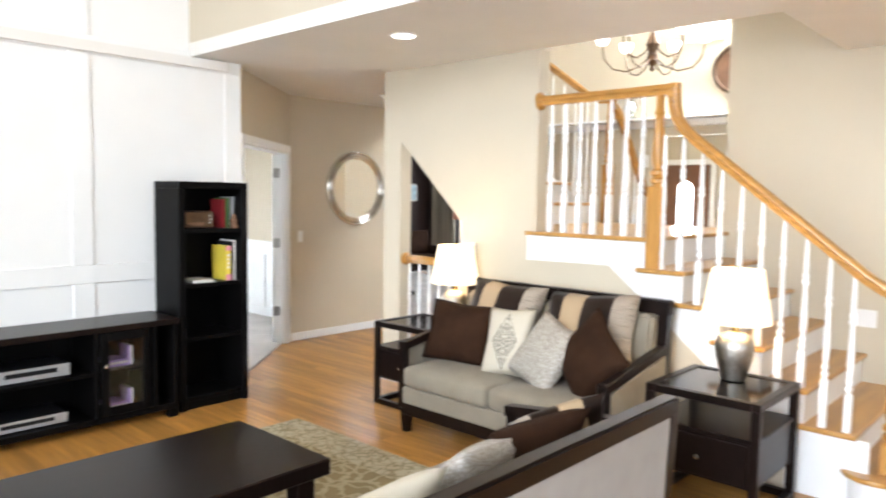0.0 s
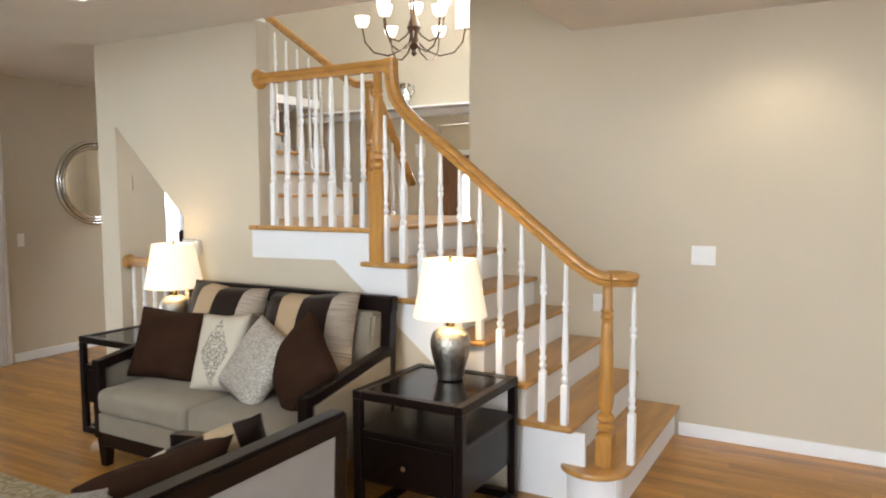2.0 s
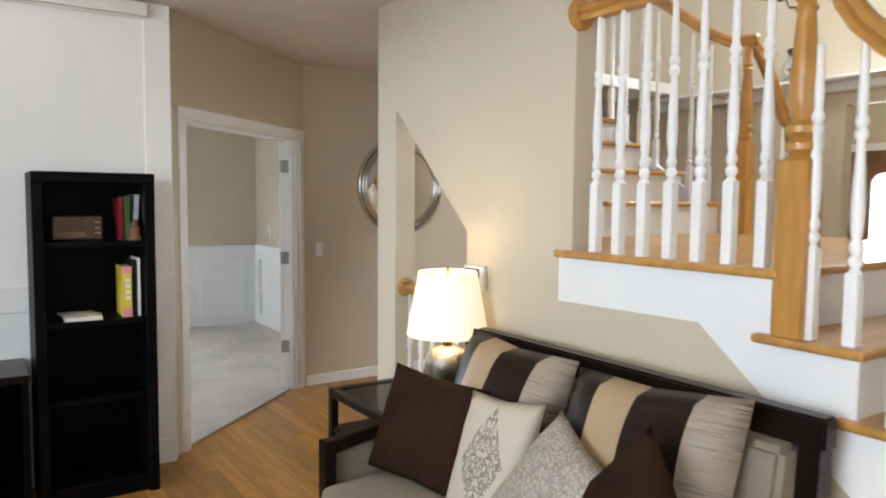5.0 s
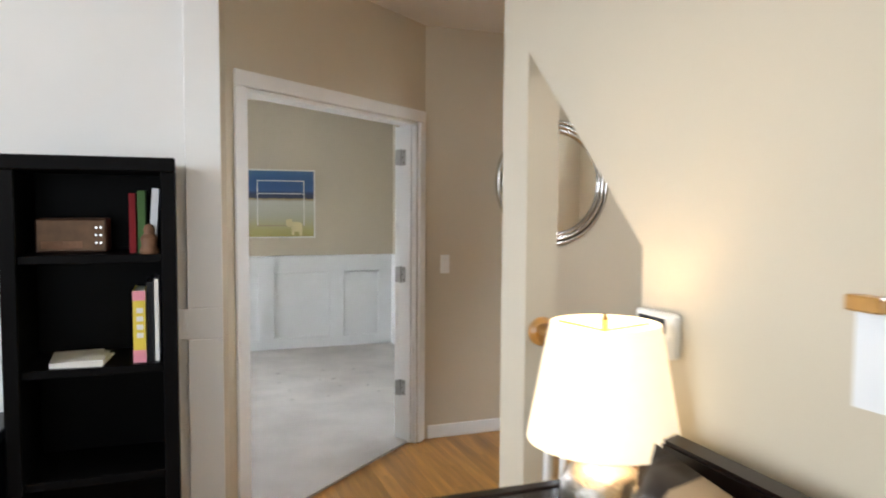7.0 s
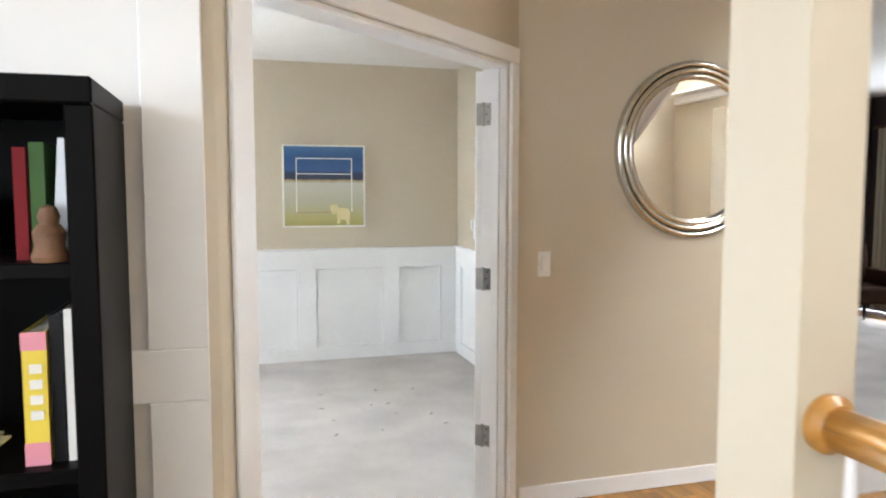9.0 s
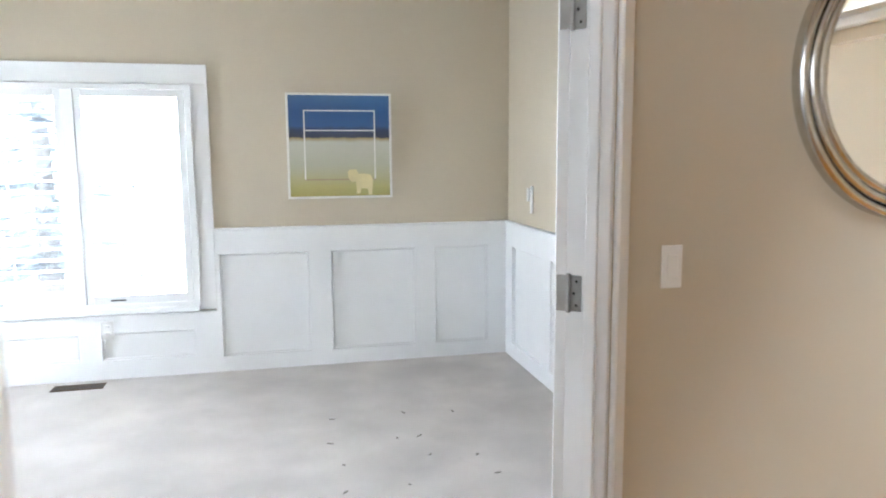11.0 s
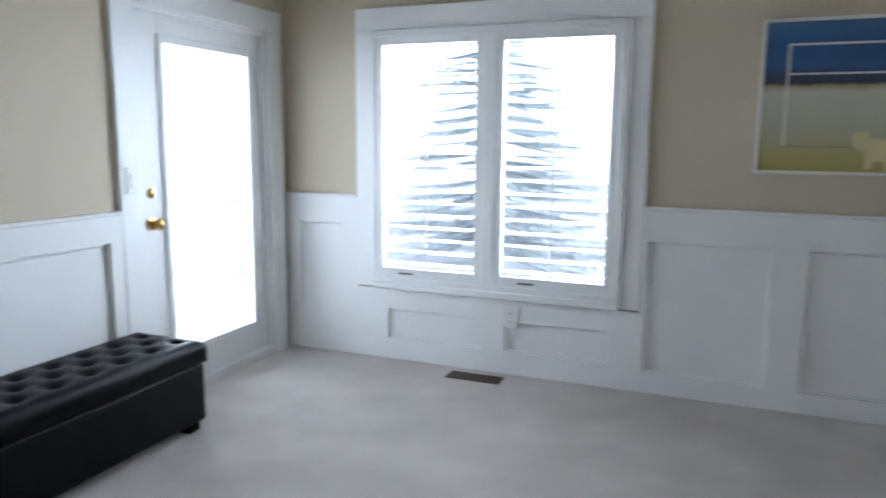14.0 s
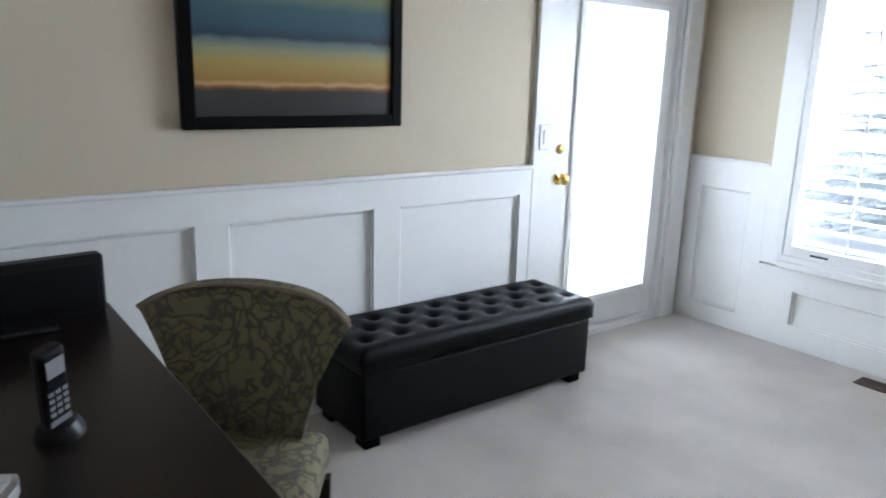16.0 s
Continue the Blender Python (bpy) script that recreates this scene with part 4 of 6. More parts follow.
def rug():
    t = thing("area_rug", Matrix.Identity(4), "olive and gold woven area rug with a pale border", "rug")
    mat = patterned_material("rug_field", (0.24, 0.19, 0.095), (0.38, 0.33, 0.21), 9, 0.05, 0.13, 0.95)
    border = patterned_material("rug_border", (0.40, 0.35, 0.24), (0.24, 0.20, 0.11), 14, 0.04, 0.10, 0.95)
    x0, x1, y0, y1 = -0.9, 2.10, 1.75, 4.46
    box_part("field", mat, t, x0 + 0.26, x1 - 0.26, y0 + 0.26, y1 - 0.26, 0.0, 0.011, bevel=0.0)
    for r in ((x0, x1, y0, y0 + 0.26), (x0, x1, y1 - 0.26, y1), (x0, x0 + 0.26, y0 + 0.26, y1 - 0.26), (x1 - 0.26, x1, y0 + 0.26, y1 - 0.26)):
        box_part("border", border, t, *r, 0.0, 0.012, bevel=0.0, label="pale patterned border")
    edge = material("rug_edge", (0.42, 0.37, 0.27), 0.95, bump=0.4, bump_scale=300)
    for r in ((x0 - 0.012, x1 + 0.012, y0 - 0.012, y0), (x0 - 0.012, x1 + 0.012, y1, y1 + 0.012), (x0 - 0.012, x0, y0, y1), (x1, x1 + 0.012, y0, y1)):
        box_part("binding", edge, t, *r, 0.0, 0.0105, bevel=0.003)


rug()


# ---- television console and bookcase ----
def bookcase():
    t = thing("bookcase", Matrix.Identity(4), "tall black wooden bookcase with open shelves, half full", "bookcase")
    x0, x1, y0, y1, h = 1.60, 2.15, 5.17, 5.54, 1.655
    for x in (x0, x1 - 0.05):
        box_part("side_panel", BLACKWOOD, t, x, x + 0.05, y0, y1, 0, h - 0.05, bevel=0.004)
    box_part("top_panel", BLACKWOOD, t, x0, x1, y0 - 0.004, y1, h - 0.05, h, bevel=0.004)
    box_part("back_panel", BLACKWOOD, t, x0 + 0.05, x1 - 0.05, y1 - 0.015, y1, 0.05, h - 0.05, bevel=0)
    for z in (0.09, 0.53, 0.92, 1.315):
        box_part("shelf", BLACKWOOD, t, x0 + 0.05, x1 - 0.05, y0 + 0.02, y1 - 0.015, z - 0.03, z, bevel=0.003)
    box_part("foot_rail", BLACKWOOD, t, x0 + 0.05, x1 - 0.05, y0 + 0.03, y0 + 0.06, 0.0, 0.06, bevel=0)


bookcase()
RED = material("red_book_cloth", (0.17, 0.012, 0.015), 0.7, spec=0.2)
GREEN = material("green_book_cloth", (0.06, 0.12, 0.04), 0.7, spec=0.2)
YELLOW = material("yellow_book_cover", (0.72, 0.56, 0.06), 0.45)
PINK = material("pink_book_edge", (0.70, 0.28, 0.34), 0.5)
PAPER = material("paper", (0.75, 0.73, 0.68), 0.8)
TAN = material("carved_tan_wood", (0.16, 0.08, 0.04), 0.7, vary=0.3, bump=0.3)


def book(x, y, z, w, d, h, mat, label, tilt=0.0):
    t = thing("book", Matrix.Translation((x, y, z)) @ Matrix.Rotation(radians(tilt), 4, 'Y'), label, "book", "books on the bookcase")
    box_part("cover", mat, t, 0, 0.003, 0, d, 0, h, bevel=0)
    box_part("cover", mat, t, w - 0.003, w, 0, d, 0, h, bevel=0)
    box_part("spine", mat, t, 0.003, w - 0.003, 0, 0.003, 0, h, bevel=0)
    box_part("pages", PAPER, t, 0.003, w - 0.003, 0.004, d - 0.004, 0.004, h - 0.004, bevel=0)
    return t


b = book(2.0, 5.23, 0.92, 0.042, 0.2, 0.26, YELLOW, "yellow and pink book standing on the shelf", 0)
box_part("band", PINK, b, -0.001, 0.043, -0.002, 0.0, 0.0, 0.045, bevel=0)
box_part("band", PINK, b, -0.001, 0.043, -0.002, 0.0, 0.225, 0.26, bevel=0)
for i, z in enumerate((0.09, 0.12, 0.15, 0.18)):
    box_part("lettering_bar", PAPER, b, 0.012, 0.034, -0.0022, -0.001, z, z + 0.018, bevel=0)
book(2.072, 5.24, 0.92, 0.014, 0.19, 0.30, PAPER, "white book standing at the shelf end", 0)
book(2.046, 5.24, 0.92, 0.022, 0.2, 0.29, BLACKPL, "black book standing at the shelf end", 0)
book(1.992, 5.26, 1.315, 0.022, 0.17, 0.215, RED, "red book standing on the top shelf")
book(2.02, 5.26, 1.315, 0.026, 0.17, 0.225, GREEN, "green book standing on the top shelf")
book(2.054, 5.26, 1.315, 0.024, 0.17, 0.235, SILVERPL, "grey book standing on the top shelf", 4)


def figurine():
    bm = bmesh.new()
    lathe(bm, [(0.03, 0), (0.034, 0.01), (0.026, 0.03), (0.03, 0.055), (0.02, 0.07)], 14)
    lathe(bm, [(0.0, 0.06), (0.016, 0.066), (0.02, 0.085), (0.014, 0.102), (0.0, 0.108)], 12, cap=False)
    o = new("shelf_ornament", mesh_of("shelf_ornament", bm, TAN, True))
    o.location = (2.06, 5.215, 1.315)
    tagged(o, "small tan carved ornament on the top shelf", "ornament")


figurine()


def shelf_radio():
    t = thing("shelf_radio", Matrix.Translation((1.69, 5.26, 1.315)), "dark wooden table radio with small silver buttons", "radio")
    box_part("case", material("dark_radio_wood", (0.05, 0.025, 0.013), 0.5, vary=0.3), t, 0, 0.23, 0.004, 0.16, 0.004, 0.125, bevel=0.006)
    box_part("front_panel", BRONZE, t, 0.008, 0.222, 0.0, 0.004, 0.012, 0.118, bevel=0.001, label="dark brown front")
    box_part("dial_window", TAN, t, 0.02, 0.15, -0.002, 0.0, 0.02, 0.045, bevel=0, label="pale tuning dial")
    for i in range(3):
        for x in (0.19, 0.205):
            box_part("button", CHROME, t, x, x + 0.009, -0.004, 0.0, 0.035 + 0.027 * i, 0.043 + 0.027 * i, bevel=0.001)


shelf_radio()


def magazines():
    t = thing("magazine_stack", Matrix.Translation((1.73, 5.22, 0.92)), "small stack of white magazines lying on the shelf", "magazines")
    for i in range(3):
        box_part("magazine", PAPER, t, 0, 0.17, 0, 0.22, 0.006 * i, 0.006 * i + 0.005, bevel=0, m=Matrix.Rotation(radians(-6 + 5 * i), 4, 'Z'))


magazines()


def console():
    t = thing("television_console", Matrix.Identity(4), "low black wooden television console with open bays", "console")
    x0, x1, y0, y1, h = -0.70, 1.57, 5.13, 5.54, 0.70
    box_part("top_panel", DARK, t, x0 - 0.01, x1, y0 - 0.015, y1, h - 0.04, h, bevel=0.004, label="glossy dark top")
    for x in (x0, 0.26, 1.0, 1.385, x1 - 0.035):
        box_part("upright", BLACKWOOD, t, x, x + 0.03, y0, y1, 0.08, h - 0.04, bevel=0.003)
    box_part("bottom_panel", BLACKWOOD, t, x0, x1 - 0.005, y0, y1, 0.06, 0.10, bevel=0.003)
    box_part("back_panel", BLACKWOOD, t, x0, x1 - 0.01, y1 - 0.012, y1, 0.1, h - 0.04, bevel=0)
    for a, b in ((x0 + 0.03, 0.26), (0.29, 1.0)):
        box_part("bay_shelf", BLACKWOOD, t, a, b, y0 + 0.02, y1 - 0.012, 0.375, 0.40, bevel=0.002)
    for x in (x0, x1 - 0.075):
        box_part("leg", BLACKWOOD, t, x, x + 0.07, y0, y0 + 0.07, 0.0, 0.06, bevel=0.003)
        box_part("leg", BLACKWOOD, t, x, x + 0.07, y1 - 0.07, y1, 0.0, 0.06, bevel=0.003)
    d = box_part("glazed_door", BLACKWOOD, t, 1.035, 1.09, y0 - 0.012, y0 + 0.008, 0.105, 0.655, bevel=0.003, label="door frame with glass")
    for r in ((1.31, 1.362, 0.105, 0.655), (1.09, 1.31, 0.105, 0.16), (1.09, 1.31, 0.60, 0.655)):
        box_part("door_rail", BLACKWOOD, t, r[0], r[1], y0 - 0.012, y0 + 0.008, r[2], r[3], bevel=0.003)
    bm = bmesh.new()
    box(bm, 1.09, 1.31, y0 - 0.004, y0, 0.16, 0.60)
    g = part("door_glass", bm, GLASS, t, "clear door glass")
    g.visible_shadow = False
    box_part("inner_shelf", BLACKWOOD, t, 1.03, 1.365, y0 + 0.03, y1 - 0.012, 0.375, 0.395, bevel=0)
    bm = bmesh.new()
    lathe(bm, [(0.006, 0), (0.006, 0.012), (0.014, 0.02), (0.0, 0.028)], 12, Matrix.Translation((1.062, y0 - 0.012, 0.44)) @ Matrix.Rotation(radians(90), 4, 'X'), cap=False)
    part("knob", bm, CHROME, t, "small chrome knob", True)


console()
LILAC = material("lilac_case", (0.42, 0.30, 0.62), 0.4)


def set_top(x, y, z, w, d, h, label):
    t = thing("media_player", Matrix.Translation((x, y, z)), label, "media player", "media players in the console")
    box_part("case", BLACKPL, t, 0, w, 0.006, d, 0.008, h, bevel=0.003)
    box_part("front_panel", SILVERPL, t, 0, w, 0, 0.006, 0.008, h, bevel=0.002, label="silver front panel")
    box_part("tray_slot", BLACKPL, t, w * 0.12, w * 0.82, -0.002, 0, h * 0.45, h * 0.78, bevel=0)
    for i in range(2):
        for j in range(2):
            box_part("foot", BLACKPL, t, 0.03 + i * (w - 0.09), 0.06 + i * (w - 0.09), 0.03 + j * (d - 0.09), 0.06 + j * (d - 0.09), 0, 0.009, bevel=0)


set_top(0.45, 5.19, 0.40, 0.42, 0.27, 0.085, "silver-fronted media player on the console shelf")
set_top(0.42, 5.19, 0.10, 0.43, 0.28, 0.07, "slim silver-fronted media player in the lower bay")
for z in (0.395, 0.10):
    t = thing("disc_cases", Matrix.Translation((1.14, 5.25, z)), "a few disc cases behind the console door", "disc cases")
    for i in range(3):
        box_part("disc_case", (LILAC, PAPER, LILAC)[i], t, 0.0, 0.13, 0.0, 0.15, 0.015 * i, 0.015 * i + 0.014, bevel=0, m=Matrix.Rotation(radians(4 * i), 4, 'Z'))
    box_part("disc_case", PAPER, t, 0.14, 0.155, 0, 0.13, 0, 0.13, bevel=0)
    box_part("disc_case", LILAC, t, 0.124, 0.139, 0, 0.13, 0, 0.13, bevel=0)

# panel moulding of the television wall
pw = thing("panel_moulding", Matrix.Identity(4), "white flat moulding dividing the television wall into panels", "panelling", kind="structure")
XV = [-3.9, -2.7, -1.5, -0.45, 0.62, 1.24, 2.14]
ROWZ = [(0.0, 0.14), (0.64, 0.76), (0.90, 1.02), (2.55, 2.70), (2.85, 2.86), (4.3, 4.42)]
def board(parent, mat, x0, x1, z0, z1, y, d):
    return box_part("moulding_board", mat, parent, x0, x1, y - d, y, z0, z1, bevel=0.003)
for z0, z1 in ((0.0, 0.14), (0.935, 1.065), (2.51, 2.63), (4.3, 4.42)):
    board(pw, CREAM, -3.88, 2.325, z0, z1, YP, 0.018)
for xc in (-3.5, -2.6, -1.7, -0.79, 0.15, 1.10, 2.255):
    for z0, z1 in ((0.14, 0.935), (1.065, 2.51), (2.63, 4.3)):
        board(pw, CREAM, xc - 0.07, xc + 0.07, z0, z1, YP, 0.018)


# ---- mirror, switches, thermostat, recessed lights ----
def round_mirror():
    t = thing("round_mirror", Matrix.Translation((4.50, YM, 1.645)) @ Matrix.Rotation(radians(90), 4, 'X'), "large round mirror with a ribbed silver frame", "mirror")
    R = 0.42
    bm = bmesh.new()
    prof = [(R, 0.0), (R, 0.02)]
    for c, r in ((R - 0.016, 0.016), (R - 0.046, 0.016), (R - 0.074, 0.013)):
        prof += [(c + r * math.cos(a), 0.022 + r * math.sin(a) * 1.1) for a in (0.25, 0.9, 1.57, 2.2, 2.9)]
    prof += [(R - 0.09, 0.012)]
    lathe(bm, prof, 64, cap=False)
    part("frame", bm, CHROME, t, "ribbed silver frame", "all")
    bm = bmesh.new()
    lathe(bm, [(R - 0.088, 0.004), (R - 0.088, 0.014)], 64)
    part("mirror_glass", bm, MIRROR, t, "clear mirror glass")


round_mirror()


def wall_plate(m, w, label, rockers=1, h=0.118):
    t = thing("light_switch", m, label, "light switch")
    box_part("plate", PLATE, t, -w / 2, w / 2, -0.006, 0, -h / 2, h / 2, bevel=0.002)
    for i in range(rockers):
        cx = (i - (rockers - 1) / 2) * 0.046
        box_part("rocker", PLATE, t, cx - 0.016, cx + 0.016, -0.011, -0.006, -0.033, 0.033, bevel=0.002)
    return t


RZ = Matrix.Rotation(radians(-90), 4, 'Z')
wall_plate(Matrix.Translation((3.735, YM, 1.12)), 0.062, "white rocker switch on the beige hall wall")
wall_plate(Matrix.Translation((XS, 0.896, 1.15)) @ RZ, 0.142, "white triple switch plate on the beige stair wall", 3)
wall_plate(Matrix.Translation((XS, 1.53, 0.81)) @ RZ, 0.12, "white double switch plate beside the stairs", 2)


def thermostat():
    t = thing("thermostat", Matrix.Translation((XL, 3.94, 1.18)) @ RZ, "white wall thermostat with a dark display", "thermostat")
    box_part("case", PLATE, t, -0.075, 0.075, -0.03, 0, -0.055, 0.055, bevel=0.006)
    box_part("display", BLACKPL, t, -0.06, 0.05, -0.032, -0.03, 0.005, 0.042, bevel=0.001, label="dark display")
    box_part("lid", PLATE, t, -0.07, 0.07, -0.034, -0.03, -0.05, 0.0, bevel=0.002)


thermostat()


def recessed(x, y, z):
    t = thing("recessed_light", Matrix.Translation((x, y, z)), "lit round recessed ceiling light with a white trim ring", "ceiling light", "recessed ceiling lights")
    bm = bmesh.new()
    lathe(bm, [(0.095, 0.0), (0.095, -0.006), (0.075, -0.008), (0.070, 0.0)], 28, cap=False)
    part("trim_ring", bm, WHITE, t, smooth=True)
    bm = bmesh.new()
    lathe(bm, [(0.070, -0.003), (0.0, -0.004)], 24, cap=False)
    part("lens", bm, GLOW, t, "glowing lens")


for x, y in ((2.42, 3.77), (4.12, 0.52)):
    recessed(x, y, CEILZ)
    lamp("recessed_lamp", 'SPOT', 23, look((x, y, CEILZ - 0.02), (x, y, 0)), (1, 0.86, 0.66), 0.06, spot=130)


# ---- foyer: chandelier, clock, opening ----
def chandelier():
    t = thing("chandelier", Matrix.Translation((6.0, 3.86, 2.92)), "bronze two-tier chandelier with lit frosted glass cups", "chandelier")
    bm = bmesh.new()
    lathe(bm, [(0.0, -0.06), (0.03, -0.03), (0.02, 0.0), (0.06, 0.06), (0.04, 0.14), (0.07, 0.22), (0.03, 0.32), (0.012, 0.4), (0.008, 0.7), (0.008, HIGH - 2.92)], 16)
    part("stem", bm, BRONZE, t, smooth=True)
    k = 0
    for n, R, z0, zc in ((6, 0.50, 0.02, 0.26), (4, 0.30, 0.16, 0.46)):
        for i in range(n):
            a = 2 * math.pi * (i + 0.3 * (R < 0.4)) / n
            c, s = math.cos(a), math.sin(a)
            bm = bmesh.new()
            sweep(bm, [(R * f * c, R * f * s, z0 + h) for f, h in ((0.08, 0.06), (0.25, -0.02), (0.5, -0.07), (0.78, -0.04), (0.95, 0.06), (1.0, zc - z0 - 0.04))], circle(0.009, 6))
            part("arm", bm, BRONZE, t, smooth=True)
            bm = bmesh.new()
            lathe(bm, [(0.018, 0), (0.045, 0.01), (0.062, 0.045), (0.072, 0.10), (0.07, 0.10), (0.058, 0.045)], 16, Matrix.Translation((R * c, R * s, zc - 0.04)))
            part("glass_cup", bm, BULB, t, "lit frosted glass cup", True)
    return t


chandelier()
lamp("chandelier_light", 'POINT', 30, Matrix.Translation((6.0, 3.86, 3.5)), (1, 0.9, 0.75), 0.2)


def wall_clock():
    t = thing("wall_clock", Matrix.Translation((7.2, 3.44, 3.02)) @ Matrix.Rotation(radians(-90), 4, 'Y'), "round dark wall clock high on the foyer wall", "clock")
    bm = bmesh.new()
    lathe(bm, [(0.28, 0), (0.28, 0.03), (0.25, 0.04), (0.235, 0.02)], 32, cap=False)
    part("rim", bm, BRONZE, t, smooth=True)
    bm = bmesh.new()
    lathe(bm, [(0.236, 0.015), (0.0, 0.017)], 32, cap=False)
    part("dial", bm, TAN, t, "brown dial")
    for a, ln in ((20, 0.12), (130, 0.18)):
        box_part("pointer", BLACKPL, t, -0.006, 0.006, 0, ln, 0.019, 0.023, bevel=0, m=Matrix.Rotation(radians(a), 4, 'Z'))


wall_clock()
oc = thing("foyer_ledge", Matrix.Identity(4), "white moulded ledge along the foyer wall above the opening", "ledge", kind="structure")
box_part("crown_board", WHITE, oc, 7.12, 7.2, 2.6, 6.2, 2.42, 2.50, bevel=0.012)
box_part("shelf_board", WHITE, oc, 6.98, 7.2, 2.58, 6.22, 2.50, 2.525, bevel=0.006)


def ledge_ornament():
    t = thing("silver_pitcher", Matrix.Translation((7.09, 4.67, 2.525)), "polished silver pitcher with a flared foot on the foyer ledge", "pitcher")
    bm = bmesh.new()
    lathe(bm, [(0.10, 0), (0.105, 0.012), (0.06, 0.04), (0.05, 0.06), (0.09, 0.11), (0.085, 0.16), (0.05, 0.21), (0.055, 0.25), (0.075, 0.275), (0.07, 0.275)], 22)
    part("body", bm, CHROME, t, smooth=True)
    bm = bmesh.new()
    sweep(bm, [(0, -0.065, 0.255), (0, -0.125, 0.245), (0, -0.135, 0.18), (0, -0.085, 0.12)], circle(0.009, 8))
    part("handle", bm, CHROME, t, smooth="all")


ledge_ornament()


def front_door():
    t = thing("door_front", Matrix.Identity(4), "brown front door with a tall arched window bright with daylight", "door", kind="structure")
    box_part("leaf", material("brown_door_wood", (0.16, 0.07, 0.03), 0.45, vary=0.25, stretch=(3, 3, 0.4)), t, 8.955, 8.998, FDY - 0.34, FDY + 0.62, 0.0, 2.06, bevel=0.004)
    bm = bmesh.new()
    w, z0, z1 = 0.115, 0.75, 1.72
    o = [(FDY - w, z0), (FDY + w, z0)] + [(FDY + w * math.cos(math.pi * k / 12), z1 + w * math.sin(math.pi * k / 12)) for k in range(13)]
    prism(bm, o, "x", 8.945, 8.954)
    part("arched_pane", bm, BACKDROP, t, "bright arched pane")
    for y0, y1 in ((FDY - 0.42, FDY - 0.345), (FDY + 0.625, FDY + 0.70)):
        box_part("casing_board", WHITE, t, 8.96, 8.998, y0, y1, 0, 2.14, bevel=0.005)
    box_part("head_board", WHITE, t, 8.96, 8.998, FDY - 0.345, FDY + 0.625, 2.065, 2.14, bevel=0.005)


FDY = 4.77
front_door()
WINGLOW = BACKDROP
fw = thing("window_foyer_high", Matrix.Identity(4), "high white window bright with daylight", "window", kind="structure")
box_part("window_frame", WHITE, fw, 7.17, 7.198, 3.60, 4.04, 3.36, 4.3, bevel=0.004)
box_part("pane", WINGLOW, fw, 7.16, 7.17, 3.64, 4.0, 3.40, 4.26, bevel=0, label="bright pane")
t = thing("wall_control", Matrix.Translation((7.2, 4.51, 2.03)) @ Matrix.Rotation(radians(-90), 4, 'Z'), "white square alarm box on the beige foyer wall", "alarm box")
box_part("case", PLATE, t, -0.062, 0.062, -0.035, 0, -0.075, 0.075, bevel=0.006)
box_part("lid", PLATE, t, -0.05, 0.05, -0.038, -0.035, -0.06, 0.03, bevel=0.002)


# ---- office: wainscot ----
RAILZ = 0.97


def wainscot(name, m, length, panels, skips, label):
    """Local x along the wall, room at negative y. panels: (x0, x1, z0, z1) recesses; skips: (x0, x1, z0) stretches taken by doors and windows."""
    t = thing(name, m, label, "wainscot", kind="structure")
    xs = sorted({0.0, length, *[p[i] for p in panels for i in (0, 1)], *[s[i] for s in skips for i in (0, 1)]})
    for a, b in zip(xs, xs[1:]):
        mid = (a + b) / 2
        top = RAILZ - 0.018
        for s in skips:
            if s[0] < mid < s[1]:
                top = s[2]
        hole = next((p for p in panels if p[0] < mid < p[1]), None)
        if top <= 0.001:
            continue
        if hole:
            box_part("rail", WHITE, t, a, b, -0.0225, 0, 0.0, hole[2], bevel=0.0)
            box_part("rail", WHITE, t, a, b, -0.0225, 0, hole[3], top, bevel=0.0)
            box_part("panel", WHITE, t, a, b, -0.002, 0, hole[2], hole[3], bevel=0)
            for r in ((a, a + 0.014, hole[2], hole[3]), (b - 0.014, b, hole[2], hole[3]), (a + 0.014, b - 0.014, hole[2], hole[2] + 0.014), (a + 0.014, b - 0.014, hole[3] - 0.014, hole[3])):
                box_part("panel_bead", WHITE, t, r[0], r[1], -0.012, -0.002, r[2], r[3], bevel=0.004)
        else:
            box_part("stile", WHITE, t, a, b, -0.0225, 0, 0.0, top, bevel=0.0)
    edges = [0.0] + [v for s in skips for v in s[:2]] + [length]
    for a, b in zip(edges[0::2], edges[1::2]):
        if b - a > 0.03:
            box_part("cap", WHITE, t, a, b, -0.036, 0, RAILZ - 0.018, RAILZ, bevel=0.005)
    return t


w0 = OX0
wainscot("wainscot_window_wall", Matrix.Translation((OX0, OY1, 0)), OX1 - OX0,
         [(0.10, 0.40, 0.115, 0.80), (0.86 - w0, 1.43 - w0, 0.135, 0.315), (1.56 - w0, 2.13 - w0, 0.135, 0.315), (2.30 - w0, 2.876 - w0, 0.115, 0.80), (3.02 - w0, 3.60 - w0, 0.115, 0.80), (3.735 - w0, 4.12 - w0, 0.115, 0.80)],
         [(0.66 - w0, 2.27 - w0, 0.43)], "white board-and-panel wainscot under the office window")
WM = Matrix.Translation((OX0, OY0, 0)) @ Matrix.Rotation(radians(90), 4, 'Z')
wl = OY1 - OY0 - 0.024
wainscot("wainscot_west_wall", WM, wl, [(0.06, 0.57, 0.115, 0.835), (0.70, 1.30, 0.115, 0.835), (1.415, 2.02, 0.115, 0.835), (2.146, 2.82, 0.115, 0.835)], [(8.49 - OY0, wl, 0.0)], "white board-and-panel wainscot along the beige office wall")
EM = Matrix.Translation((OX1, OY1 - 0.024, 0)) @ Matrix.Rotation(radians(-90), 4, 'Z')
